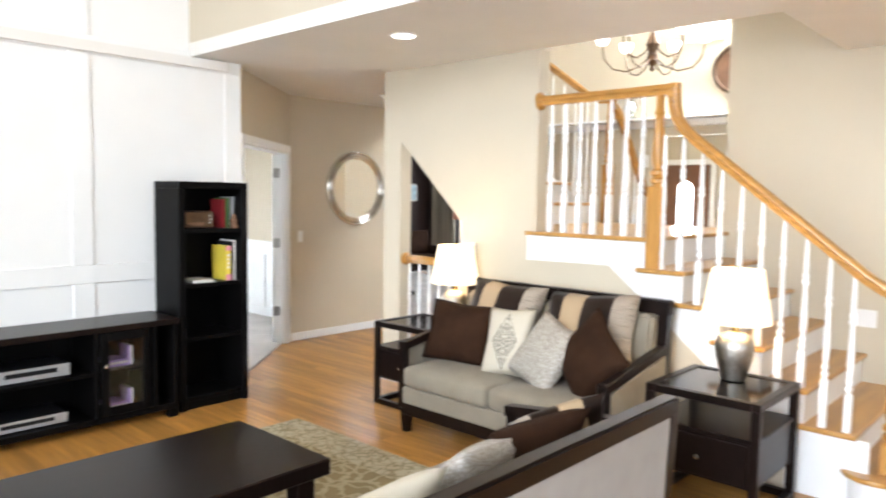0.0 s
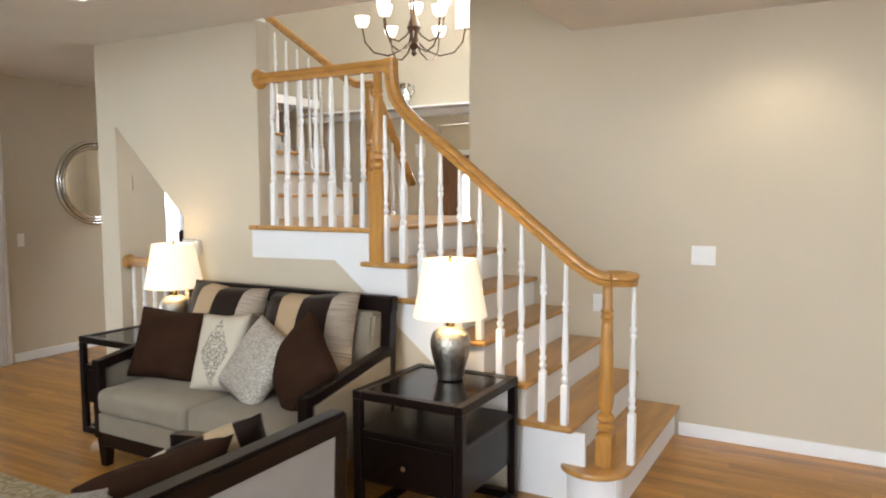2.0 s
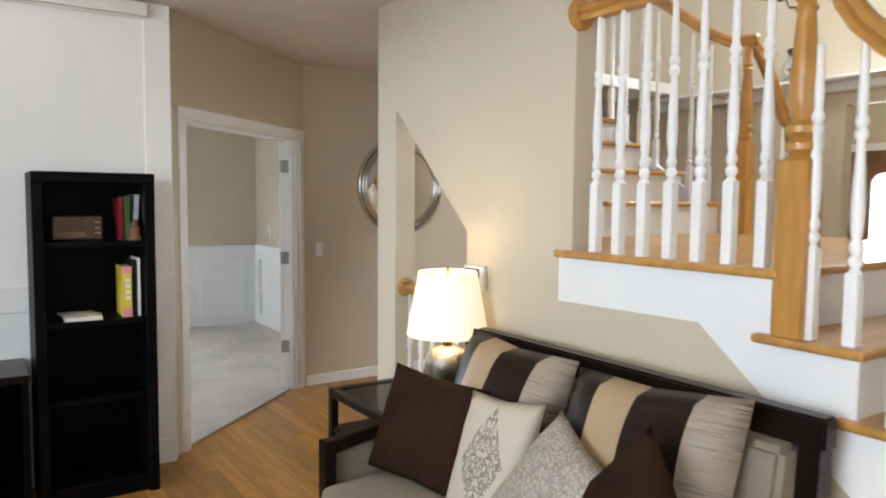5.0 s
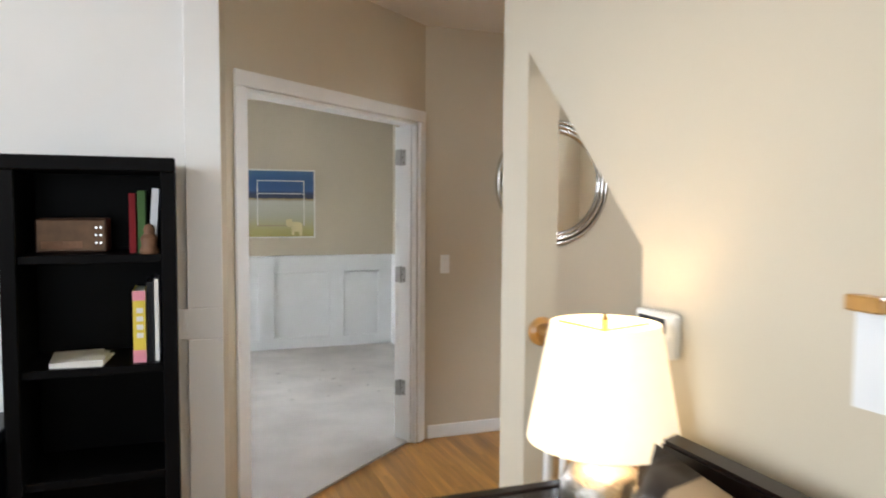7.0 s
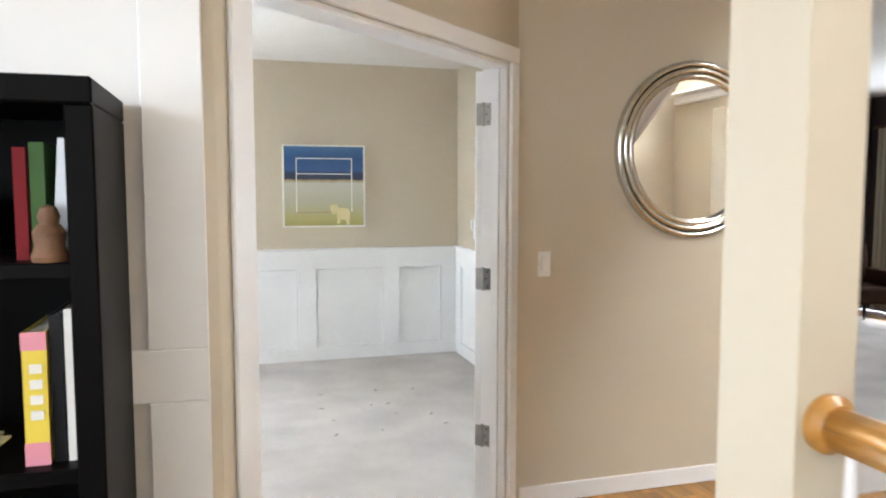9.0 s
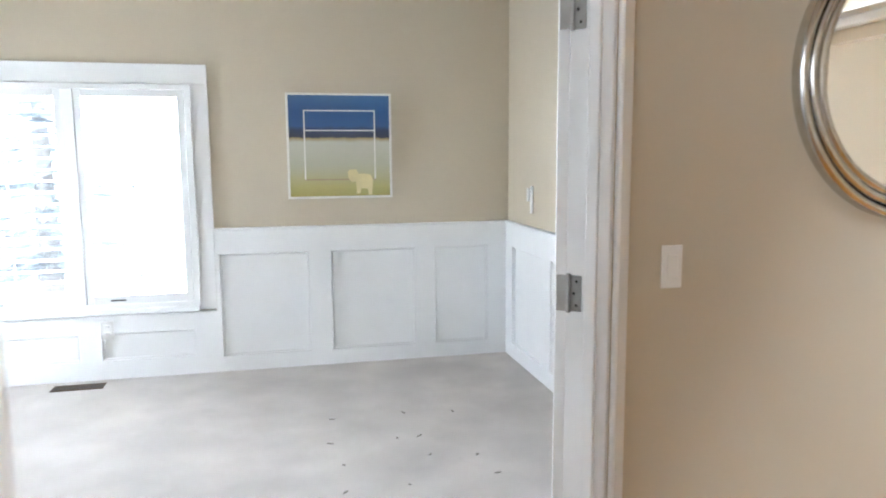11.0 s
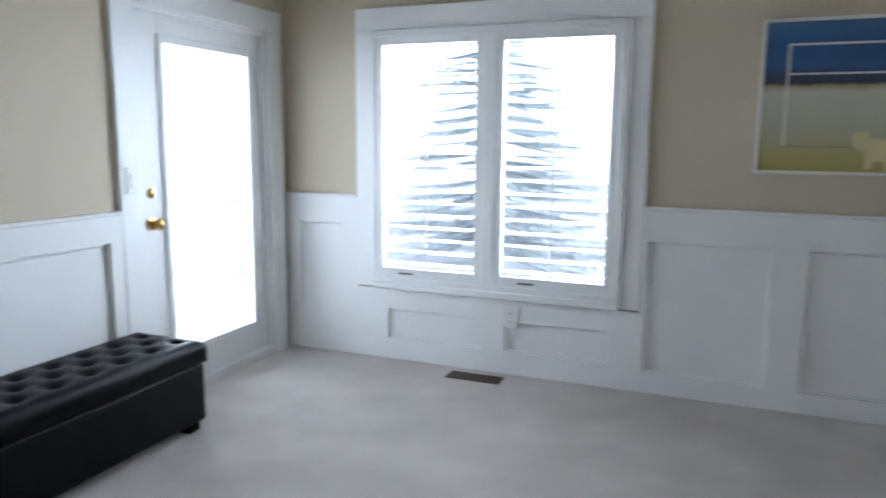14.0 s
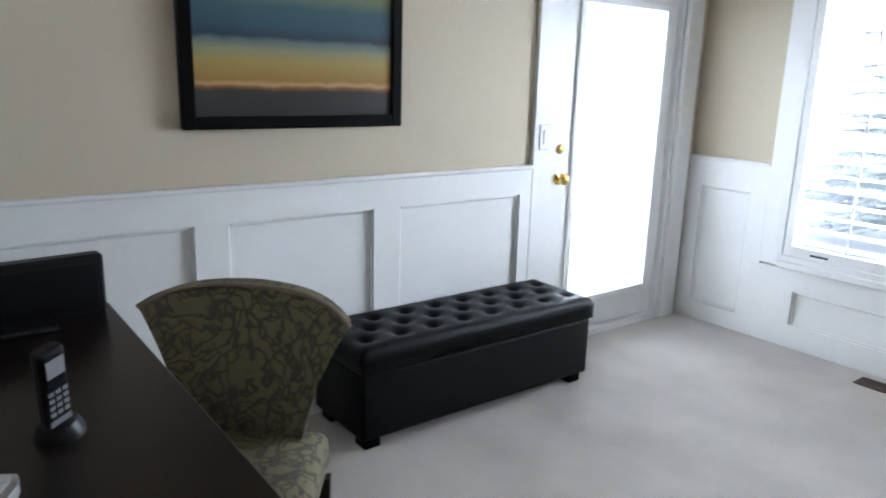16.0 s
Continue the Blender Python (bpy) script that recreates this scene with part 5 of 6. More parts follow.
wainscot("wainscot_east_wall", EM, 2.9, [(0.14, 0.72, 0.115, 0.80), (0.86, 1.44, 0.115, 0.80), (1.58, 2.16, 0.115, 0.80), (2.30, 2.80, 0.115, 0.80)], [(2.9, 2.9, 0.0)], "white board-and-panel wainscot along the east office wall")


# ---- office: shuttered window ----
def shutter_window():
    t = thing("window_office", Matrix.Identity(4), "white window with plantation shutters half open to daylight", "window", kind="structure")
    y = OY1
    for r in ((0.655, 0.78, 0.44, 2.0), (2.15, 2.275, 0.44, 2.0), (0.655, 2.275, 1.88, 2.005)):
        box_part("casing_board", WHITE, t, r[0], r[1], y - 0.026 - 0.002 * (r[2] > 1), y, r[2], r[3], bevel=0.004)
    box_part("sill_board", WHITE, t, 0.76, 2.17, y - 0.05, y, 0.435, 0.475, bevel=0.006)
    for r in ((0.76, 2.16, 1.845, 1.88), (0.76, 2.16, 0.47, 0.505), (0.745, 0.785, 0.47, 1.88), (2.135, 2.175, 0.47, 1.88), (1.427, 1.493, 0.505, 1.845)):
        box_part("shutter_frame", WHITE, t, r[0], r[1], y - 0.042, y + 0.01, r[2], r[3], bevel=0.003)
    box_part("outer_frame", WHITE, t, 1.42, 1.50, y + 0.08, y + 0.12, 0.47, 1.88, bevel=0.003)
    for a, b in ((0.785, 1.42), (1.50, 2.135)):
        bm = bmesh.new()
        box(bm, a, b, y + 0.098, y + 0.102, 0.5, 1.86)
        g = part("pane", bm, GLASS, t, "clear window pane")
        g.visible_shadow = False
    return t


shutter_window()


def louvre_mesh(w):
    bm = bmesh.new()
    o = [(0.034 * math.cos(a), 0.0036 * math.sin(a)) for a in [2 * math.pi * i / 10 for i in range(10)]]
    prism(bm, o, "x", 0, w)
    return mesh_of("louvre", bm, WHITE, True)


def shutter(x0, x1, label):
    t = thing("shutter_panel", Matrix.Translation((x0, OY1 - 0.022, 0)), label, "shutter", "plantation shutters of the office window")
    w = x1 - x0
    z0, z1 = 0.50, 1.85
    for a, b in ((0, 0.042), (w - 0.042, w)):
        box_part("stile", WHITE, t, a, b, -0.014, 0.014, z0, z1, bevel=0.003)
    for a, b in ((z0, z0 + 0.06), (z1 - 0.05, z1)):
        box_part("rail", WHITE, t, 0.042, w - 0.042, -0.0135, 0.0135, a, b, bevel=0.003)
    me = louvre_mesh(w - 0.088)
    n = 18
    for i in range(n):
        o = new("louvre", me)
        o.parent = t
        o.location = (0.044, 0, z0 + 0.088 + i * (z1 - z0 - 0.16) / (n - 1))
        o.rotation_euler = (radians(4 + 2 * math.sin(i * 2.3)), 0, 0)
    box_part("tilt_rod", WHITE, t, w / 2 - 0.005, w / 2 + 0.005, -0.042, -0.032, z0 + 0.07, z1 - 0.06, bevel=0.002)
    box_part("latch", BLACKPL, t, w * 0.22, w * 0.36, -0.02, -0.0136, z0 + 0.025, z0 + 0.034, bevel=0.001, label="small black latch")


shutter(0.788, 1.425, "white plantation shutter panel with level louvres")
shutter(1.495, 2.132, "white plantation shutter panel with level louvres")


# ---- office: garden door ----
def garden_door():
    x = OX0
    t = thing("door_garden", Matrix.Translation((0, 0.02, 0)), "white exterior door with a full glass pane and brass knob", "door", kind="structure")
    for r in ((8.47, 8.60, 0, GZ1), (9.58, 9.71, 0, GZ1), (8.47, 9.71, GZ1, GZ1 + 0.12)):
        box_part("casing_board", WHITE, t, x, x + 0.024 + 0.002 * (r[2] > 1), r[0], r[1], r[2], r[3], bevel=0.004)
    box_part("jamb", WHITE, t, x - 0.14, x, 8.60, 8.62, 0, GZ1, bevel=0)
    box_part("jamb", WHITE, t, x - 0.14, x, 9.56, 9.58, 0, GZ1, bevel=0)
    box_part("head_jamb", WHITE, t, x - 0.14, x, 8.60, 9.58, GZ1 - 0.02, GZ1, bevel=0)
    box_part("threshold", WHITE, t, x - 0.14, x + 0.01, 8.60, 9.58, 0.0, 0.05, bevel=0.003)
    xd = x - 0.055
    for r in ((8.625, 8.80, 0.05, GZ1 - 0.025), (9.47, 9.555, 0.05, GZ1 - 0.025), (8.80, 9.47, 0.05, 0.22), (8.80, 9.47, 1.74, GZ1 - 0.025)):
        box_part("leaf_board", WHITE, t, xd - 0.022, xd + 0.022, *r, bevel=0.002)
    for r in ((8.78, 8.82, 0.19, 1.77), (9.45, 9.49, 0.19, 1.77), (8.82, 9.45, 0.19, 0.23), (8.82, 9.45, 1.73, 1.77)):
        box_part("glass_bead", WHITE, t, xd + 0.022, xd + 0.036, *r, bevel=0.004)
    bm = bmesh.new()
    box(bm, xd - 0.003, xd + 0.003, 8.80, 9.47, 0.22, 1.74)
    g = part("pane", bm, GLASS, t, "full height clear pane")
    g.visible_shadow = False
    me = bmesh.new()
    prism(me, [(0.012 * math.cos(a), 0.002 * math.sin(a)) for a in [2 * math.pi * i / 8 for i in range(8)]], "y", 0, 0.62)
    me = mesh_of("blind_slat", me, WHITE, True)
    for i in range(42):
        o = new("blind_slat", me)
        o.parent = t
        o.location = (xd - 0.016, 8.825, 0.25 + i * 0.035)
        o.rotation_euler = (0, radians(8), 0)
    for z, r in ((0.885, 0.028), (1.03, 0.020)):
        bm = bmesh.new()
        prof = [(r * 1.1, 0), (r * 1.1, 0.006), (r * 0.45, 0.012), (r * 0.45, 0.03), (r, 0.042), (r, 0.055), (r * 0.5, 0.065), (0, 0.067)] if r > 0.025 else [(r * 1.2, 0), (r * 1.2, 0.008), (r * 0.8, 0.014), (0, 0.016)]
        lathe(bm, prof, 18, Matrix.Translation((xd + 0.022, 8.70, z)) @ Matrix.Rotation(radians(90), 4, 'Y'), cap=False)
        part("door_knob" if r > 0.025 else "deadbolt", bm, BRASS, t, "polished brass", True)


garden_door()
wall_plate(Matrix.Translation((OX0 + 0.026, 8.555, 1.10)) @ Matrix.Rotation(radians(90), 4, 'Z'), 0.07, "white switch on the garden door casing")


def outlet(m, label):
    t = thing("power_outlet", m, label, "power outlet")
    box_part("plate", PLATE, t, -0.036, 0.036, -0.006, 0, -0.058, 0.058, bevel=0.002)
    for z in (-0.024, 0.024):
        box_part("socket", PLATE, t, -0.017, 0.017, -0.009, -0.006, z - 0.014, z + 0.014, bevel=0.002)
        for dx in (-0.006, 0.006):
            box_part("slot", BLACKPL, t, dx - 0.001, dx + 0.001, -0.0095, -0.009, z - 0.004, z + 0.006, bevel=0)
    return t


outlet(Matrix.Translation((1.60, OY1 - 0.0225, 0.335)), "white power outlet on the wainscot under the window")


def phone_jack():
    t = thing("wall_bracket", Matrix.Translation((OX1, 9.32, 1.13)) @ Matrix.Rotation(radians(-90), 4, 'Z'), "small white two-part wall bracket", "wall bracket")
    box_part("clip", PLATE, t, -0.055, -0.02, -0.012, 0, 0.0, 0.085, bevel=0.003)
    box_part("plate", PLATE, t, 0.01, 0.045, -0.012, 0, -0.075, 0.10, bevel=0.003)


phone_jack()


# ---- pictures ----
def beach_material():
    m = bpy.data.materials.new("beach_painting")
    m.use_nodes = True
    n, l = m.node_tree.nodes, m.node_tree.links
    b = n["Principled BSDF"]
    b.inputs["Roughness"].default_value = 0.35
    co, sep, no, add, ramp = n.new("ShaderNodeTexCoord"), n.new("ShaderNodeSeparateXYZ"), n.new("ShaderNodeTexNoise"), n.new("ShaderNodeMath"), n.new("ShaderNodeValToRGB")
    no.inputs["Scale"].default_value, no.inputs["Detail"].default_value = 9, 6
    l.new(co.outputs["Generated"], sep.inputs[0])
    l.new(co.outputs["Generated"], no.inputs[0])
    ma = n.new("ShaderNodeMath")
    ma.operation = 'MULTIPLY_ADD'
    l.new(no.outputs[0], ma.inputs[0])
    ma.inputs[1].default_value = 0.05
    l.new(sep.outputs[2], ma.inputs[2])
    l.new(ma.outputs[0], ramp.inputs[0])
    return m, ramp


def banded(name, stops):
    m, ramp = beach_material()
    m.name = name
    cr = ramp.color_ramp
    cr.elements[0].position, cr.elements[0].color = stops[0][0], (*stops[0][1], 1)
    cr.elements[1].position, cr.elements[1].color = stops[1][0], (*stops[1][1], 1)
    for p, c in stops[2:]:
        e = cr.elements.new(p)
        e.color = (*c, 1)
    m.node_tree.links.new(ramp.outputs[0], m.node_tree.nodes["Principled BSDF"].inputs["Base Color"])
    return m


BEACH = banded("blue_over_sand_painting", [(0.0, (0.33, 0.29, 0.08)), (1.0, (0.045, 0.12, 0.26)), (0.12, (0.42, 0.38, 0.14)), (0.35, (0.45, 0.44, 0.33)), (0.56, (0.52, 0.51, 0.42)), (0.60, (0.36, 0.27, 0.12)), (0.615, (0.025, 0.03, 0.06)), (0.68, (0.02, 0.035, 0.09)), (0.72, (0.03, 0.09, 0.24)), (0.86, (0.02, 0.08, 0.22))])
SUNSET = banded("dusk_painting", [(0.0, (0.022, 0.021, 0.018)), (1.0, (0.30, 0.30, 0.09)), (0.19, (0.03, 0.028, 0.024)), (0.215, (0.22, 0.09, 0.025)), (0.235, (0.45, 0.30, 0.14)), (0.26, (0.30, 0.17, 0.035)), (0.38, (0.36, 0.27, 0.08)), (0.45, (0.27, 0.27, 0.15)), (0.50, (0.13, 0.17, 0.17)), (0.53, (0.025, 0.045, 0.06)), (0.60, (0.04, 0.085, 0.115)), (0.72, (0.05, 0.11, 0.13)), (0.80, (0.16, 0.19, 0.10))])


def beach_picture():
    t = thing("beach_picture", Matrix.Translation((3.10, OY1, 1.495)), "square painting of blue sky over sand, thin white frame", "painting")
    h = 0.345
    box_part("canvas", BEACH, t, -h + 0.012, h - 0.012, -0.032, 0, -h + 0.012, h - 0.012, bevel=0)
    for r in ((-h, -h + 0.015, -h, h), (h - 0.015, h, -h, h), (-h + 0.015, h - 0.015, -h, -h + 0.015), (-h + 0.015, h - 0.015, h - 0.015, h)):
        box_part("frame_bar", PAPER, t, r[0], r[1], -0.04, 0, r[2], r[3], bevel=0.002)
    q = 0.235
    for r in ((-q, -q + 0.009, -0.22, 0.235), (q - 0.009, q, -0.22, 0.235), (-q, q, 0.226, 0.235), (-q, q, 0.098, 0.106), (-q, q, -0.224, -0.216)):
        pale = r[2] < -0.2 and r[3] < -0.2
        box_part("painted_line", GOLDFAB if pale else PAPER, t, r[0], r[1], -0.0335, -0.032, r[2], r[3], bevel=0)
    bm = bmesh.new()
    prism(bm, [(0.052, -0.215), (0.045, -0.17), (0.06, -0.155), (0.105, -0.155), (0.118, -0.185), (0.155, -0.182), (0.20, -0.19), (0.215, -0.225), (0.208, -0.325), (0.185, -0.325), (0.178, -0.285), (0.135, -0.28), (0.128, -0.315), (0.105, -0.315), (0.10, -0.235), (0.075, -0.24)], "y", -0.034, -0.032)
    part("painted_shape", bm, material("pale_yellow_paint", (0.66, 0.58, 0.30), 0.5, vary=0.15), t, "pale yellow painted shape")


beach_picture()


def dusk_picture():
    t = thing("dusk_picture", Matrix.Translation((OX0, 7.31, 1.475)) @ Matrix.Rotation(radians(90), 4, 'Z'), "wide abstract painting of dusk bands in a black frame", "painting")
    w, h = 0.43, 0.31
    box_part("canvas", SUNSET, t, -w + 0.04, w - 0.04, -0.022, 0, -h + 0.04, h - 0.04, bevel=0)
    for r in ((-w, -w + 0.045, -h, h), (w - 0.045, w, -h, h), (-w + 0.045, w - 0.045, -h, -h + 0.045), (-w + 0.045, w - 0.045, h - 0.045, h)):
        box_part("frame_bar", BLACKWOOD, t, r[0], r[1], -0.038, 0, r[2], r[3], bevel=0.005)


dusk_picture()


# ---- office furniture ----
def storage_bench():
    t = thing("storage_bench", Matrix.Translation((0.0, 0.0, 0.012)), "black leather storage bench with a button-tufted lid", "bench")
    x0, x1, y0, y1 = 0.195, 0.57, 7.34, 8.53
    for x in (x0 + 0.02, x1 - 0.09):
        for y in (y0 + 0.02, y1 - 0.09):
            box_part("foot", BLACKWOOD, t, x, x + 0.07, y, y + 0.07, 0, 0.045, bevel=0.004)
    box_part("body", LEATHER, t, x0, x1, y0, y1, 0.045, 0.305, bevel=0.012, segs=2)
    bm = bmesh.new()
    nx, ny = 30, 78
    X0, X1, Y0, Y1 = x0 - 0.008, x1 + 0.008, y0 - 0.008, y1 + 0.008
    tuft = []
    for r in range(3):
        for c in range(8 if r != 1 else 7):
            tuft.append((X0 + (X1 - X0) * (0.25 + 0.25 * r), Y0 + (Y1 - Y0) * ((c + 0.5) / 8 if r != 1 else (c + 1) / 8)))
    grid = []
    for i in range(nx + 1):
        row = []
        for j in range(ny + 1):
            x, y = X0 + (X1 - X0) * i / nx, Y0 + (Y1 - Y0) * j / ny
            e = min(x - X0, X1 - x, y - Y0, Y1 - y)
            z = 0.375 + 0.035 * max(0.0, 1 - (1 - min(max(e, 0.0) / 0.045, 1)) ** 2) ** 0.5
            d = min(math.hypot(x - a, y - b) for a, b in tuft)
            z -= 0.026 * math.exp(-(d / 0.022) ** 2) + 0.008 * math.exp(-(d / 0.05) ** 2)
            row.append(bm.verts.new((x, y, z)))
        grid.append(row)
    for i in range(nx):
        for j in range(ny):
            bm.faces.new((grid[i][j], grid[i + 1][j], grid[i + 1][j + 1], grid[i][j + 1]))
    rim = [grid[i][0] for i in range(nx + 1)] + [grid[nx][j] for j in range(1, ny + 1)] + [grid[i][ny] for i in range(nx - 1, -1, -1)] + [grid[0][j] for j in range(ny - 1, 0, -1)]
    low = [bm.verts.new((v.co.x, v.co.y, 0.31)) for v in rim]
    n = len(rim)
    for i in range(n):
        bm.faces.new((rim[(i + 1) % n], rim[i], low[i], low[(i + 1) % n]))
    bm.faces.new(low)
    bmesh.ops.recalc_face_normals(bm, faces=bm.faces)
    part("tufted_lid", bm, LEATHER, t, "button-tufted black leather lid", "all")
    for a, b in tuft:
        bm = bmesh.new()
        lathe(bm, [(0.011, 0.372), (0.010, 0.379), (0.005, 0.383), (0, 0.384)], 10, Matrix.Translation((a, b, 0.005)), cap=False)
        part("button", bm, LEATHER, t, smooth=True)


storage_bench()


def desk():
    t = thing("desk", Matrix.Translation((0, 0, 0.012)), "dark espresso office desk with a plain top", "desk")
    x0, x1, y0, y1 = 0.655, 1.90, 5.88, 6.52
    box_part("desktop", DARK, t, x0, x1, y0, y1, 0.715, 0.75, bevel=0.004, label="dark matte desktop")
    box_part("pedestal", DARK, t, x0 + 0.02, x0 + 0.40, y0 + 0.03, y1 - 0.03, 0.0, 0.715, bevel=0.004)
    for i in range(3):
        box_part("drawer_front", DARK, t, x0 + 0.035, x0 + 0.385, y1 - 0.03, y1 - 0.012, 0.06 + 0.215 * i, 0.26 + 0.215 * i, bevel=0.003)
    box_part("end_panel", DARK, t, x1 - 0.05, x1 - 0.015, y0 + 0.03, y1 - 0.03, 0.0, 0.715, bevel=0.004)
    box_part("modesty_panel", DARK, t, x0 + 0.47, x1 - 0.47, y0 + 0.05, y0 + 0.07, 0.2, 0.715, bevel=0)


desk()


def desk_hutch():
    t = thing("computer_monitor", Matrix.Translation((0.748, 6.262, 0.762)) @ Matrix.Rotation(radians(4), 4, 'Z'), "black flat computer monitor standing on the desk", "monitor")
    box_part("screen_housing", BLACKPL, t, -0.025, 0.02, -0.36, 0.235, 0.004, 0.155, bevel=0.006)
    box_part("screen", material("dark_screen", (0.004, 0.004, 0.005), 0.35, spec=0.2), t, 0.0205, 0.022, -0.34, 0.215, 0.02, 0.135, bevel=0)
    box_part("neck", BLACKPL, t, -0.02, 0.02, -0.03, 0.03, 0.012, 0.05, bevel=0.003)
    box_part("foot", BLACKPL, t, -0.09, 0.09, -0.11, 0.11, 0.0, 0.014, bevel=0.005)


desk_hutch()


def phone():
    t = thing("cordless_phone", Matrix.Translation((1.365, 6.292, 0.762)) @ Matrix.Rotation(radians(-62), 4, 'Z') @ Matrix.Rotation(radians(11), 4, 'Y') @ Matrix.Scale(0.94, 4), "black cordless phone upright in its charging cradle", "telephone")
    bm = bmesh.new()
    lathe(bm, [(0.042, 0), (0.042, 0.012), (0.034, 0.03), (0.026, 0.034)], 20)
    part("cradle", bm, BLACKPL, t, smooth=True)
    m = Matrix.Translation((0, 0, 0.03)) @ Matrix.Rotation(radians(-14), 4, 'X')
    h = box_part("handset", BLACKPL, t, -0.024, 0.024, -0.014, 0.014, 0, 0.165, bevel=0.008, segs=2, m=m)
    mm = m @ Matrix.Translation((0, 0.0145, 0))
    box_part("display", SILVERPL, t, -0.017, 0.017, 0, 0.0015, 0.112, 0.148, bevel=0, m=mm, label="pale grey display")
    for i in range(4):
        for j in range(3):
            box_part("key", SILVERPL, t, -0.018 + 0.0135 * j, -0.009 + 0.0135 * j, 0, 0.0018, 0.03 + 0.015 * i, 0.038 + 0.015 * i, bevel=0, m=mm)
    box_part("grip", SILVERPL, t, -0.02, 0.02, 0, 0.0016, 0.006, 0.02, bevel=0, m=mm)


phone()
FLORAL = patterned_material("olive_floral_cloth", (0.13, 0.115, 0.054), (0.05, 0.041, 0.028), 9, 0.03, 0.15, 0.85, warp=7.0)


def office_chair():
    t = thing("upholstered_chair", Matrix.Translation((1.15, 6.64, 0.012)) @ Matrix.Rotation(radians(-36), 4, 'Z') @ Matrix.Scale(0.95, 4), "olive floral upholstered chair with a curved wing back", "chair")
    # local: faces +x
    bm = bmesh.new()
    n, mm = 18, 14
    def shell(off):
        g = []
        for i in range(n + 1):
            a = -1 + 2 * i / n
            row = []
            for j in range(mm + 1):
                f = j / mm
                half = 0.135 + 0.05 * f + 0.085 * f ** 2.2
                top = 0.865 - 0.045 * abs(a) ** 5 - 0.02 * (a + 1)
                z = 0.40 + (top - 0.40) * f
                yy = a * half
                xx = -0.24 - 0.10 * f + 0.13 * a * a * (0.4 + 0.6 * f) + off * (1 - 0.25 * abs(a)) + 0.02 * math.sin(math.pi * f)
                row.append(bm.verts.new((xx, yy, z)))
            g.append(row)
        return g
    a, b = shell(0.0), shell(-0.075)
    for i in range(n):
        for j in range(mm):
            bm.faces.new((a[i][j], a[i + 1][j], a[i + 1][j + 1], a[i][j + 1]))
            bm.faces.new((b[i][j], b[i][j + 1], b[i + 1][j + 1], b[i + 1][j]))
    for i in range(n):
        bm.faces.new((a[i][mm], a[i + 1][mm], b[i + 1][mm], b[i][mm]))
        bm.faces.new((a[i][0], b[i][0], b[i + 1][0], a[i + 1][0]))
    for i in (0, n):
        for j in range(mm):
            bm.faces.new((a[i][j], a[i][j + 1], b[i][j + 1], b[i][j]))
    bmesh.ops.recalc_face_normals(bm, faces=bm.faces)
    back = part("backrest", bm, FLORAL, t, "olive floral curved backrest", True)
    bm = bmesh.new()
    pts = []
    for i in range(n + 1):
        q = -1 + 2 * i / n
        pts.append((-0.34 + 0.13 * q * q + 0.004, q * 0.272, 0.868 - 0.045 * abs(q) ** 5 - 0.02 * (q + 1)))
    sweep(bm, pts, circle(0.007, 6))
    part("piping", bm, PIPING, back, "olive brown piping", "all")
    for r, c in ((0, 3), (1, 2), (2, 3)):
        for k in range(c):
            bm = bmesh.new()
            lathe(bm, [(0.012, 0), (0.010, 0.006), (0, 0.009)], 10, Matrix.Translation((-0.262 - 0.03 * r, (k - (c - 1) / 2) * 0.13, 0.58 + 0.1 * r)) @ Matrix.Rotation(radians(90), 4, 'Y'), cap=False)
            part("button", bm, FLORAL, back)
    bm = bmesh.new()
    seat_cushion(bm, -0.27, 0.22, -0.21, 0.21, 0.34, 0.46)
    part("seat", bm, FLORAL, t, "olive floral padded seat", True)
    for x in (-0.22, 0.20):
        for y in (-0.2, 0.2):
            bm = bmesh.new()
            lathe(bm, [(0.014, 0), (0.024, 0.34)], 4, Matrix.Translation((x, y, 0)) @ Matrix.Rotation(radians(45), 4, 'Z'))
            part("leg", bm, DARK, t, "dark tapered leg")


office_chair()


def carpet_marks():
    """Dents that furniture feet left in the carpet."""
    r = random.Random(5)
    bm = bmesh.new()
    for row, y in enumerate((8.70, 8.40, 8.12, 7.86)):
        for x in (2.92, 3.22, 3.33, 3.60):
            if r.random() < 0.85:
                lathe(bm, [(0.011, 0.0), (0.009, 0.0015)], 8, Matrix.Translation((x + r.uniform(-0.03, 0.03), y + r.uniform(-0.03, 0.03), 0.012)) @ Matrix.Rotation(r.uniform(0, 3), 4, 'Z') @ Matrix.Diagonal((r.uniform(0.8, 2.2), 0.7, 1, 1)))
    o = new("carpet_marks", mesh_of("carpet_marks", bm, material("flattened_carpet", (0.26, 0.235, 0.21), 0.95, spec=0.1)))
    tagged(o, "small dark dents left by furniture in the pale carpet", "carpet marks", kind="stuff")


carpet_marks()


def floor_vent():
    t = thing("floor_vent", Matrix.Translation((1.29, 9.58, 0.012)), "brown metal floor register set in the carpet", "floor vent")
    w, d = 0.30, 0.11
    for r in ((0, w, 0, 0.012), (0, w, d - 0.012, d), (0, 0.012, 0.012, d - 0.012), (w - 0.012, w, 0.012, d - 0.012)):
        box_part("frame_bar", BRONZE, t, *r, 0, 0.006, bevel=0.001)
    box_part("backing", BLACKPL, t, 0.012, w - 0.012, 0.012, d - 0.012, 0, 0.001, bevel=0)
    for i in range(18):
        box_part("slat", BRONZE, t, 0.018 + 0.0148 * i, 0.024 + 0.0148 * i, 0.012, d - 0.012, 0.001, 0.005, bevel=0)


floor_vent()


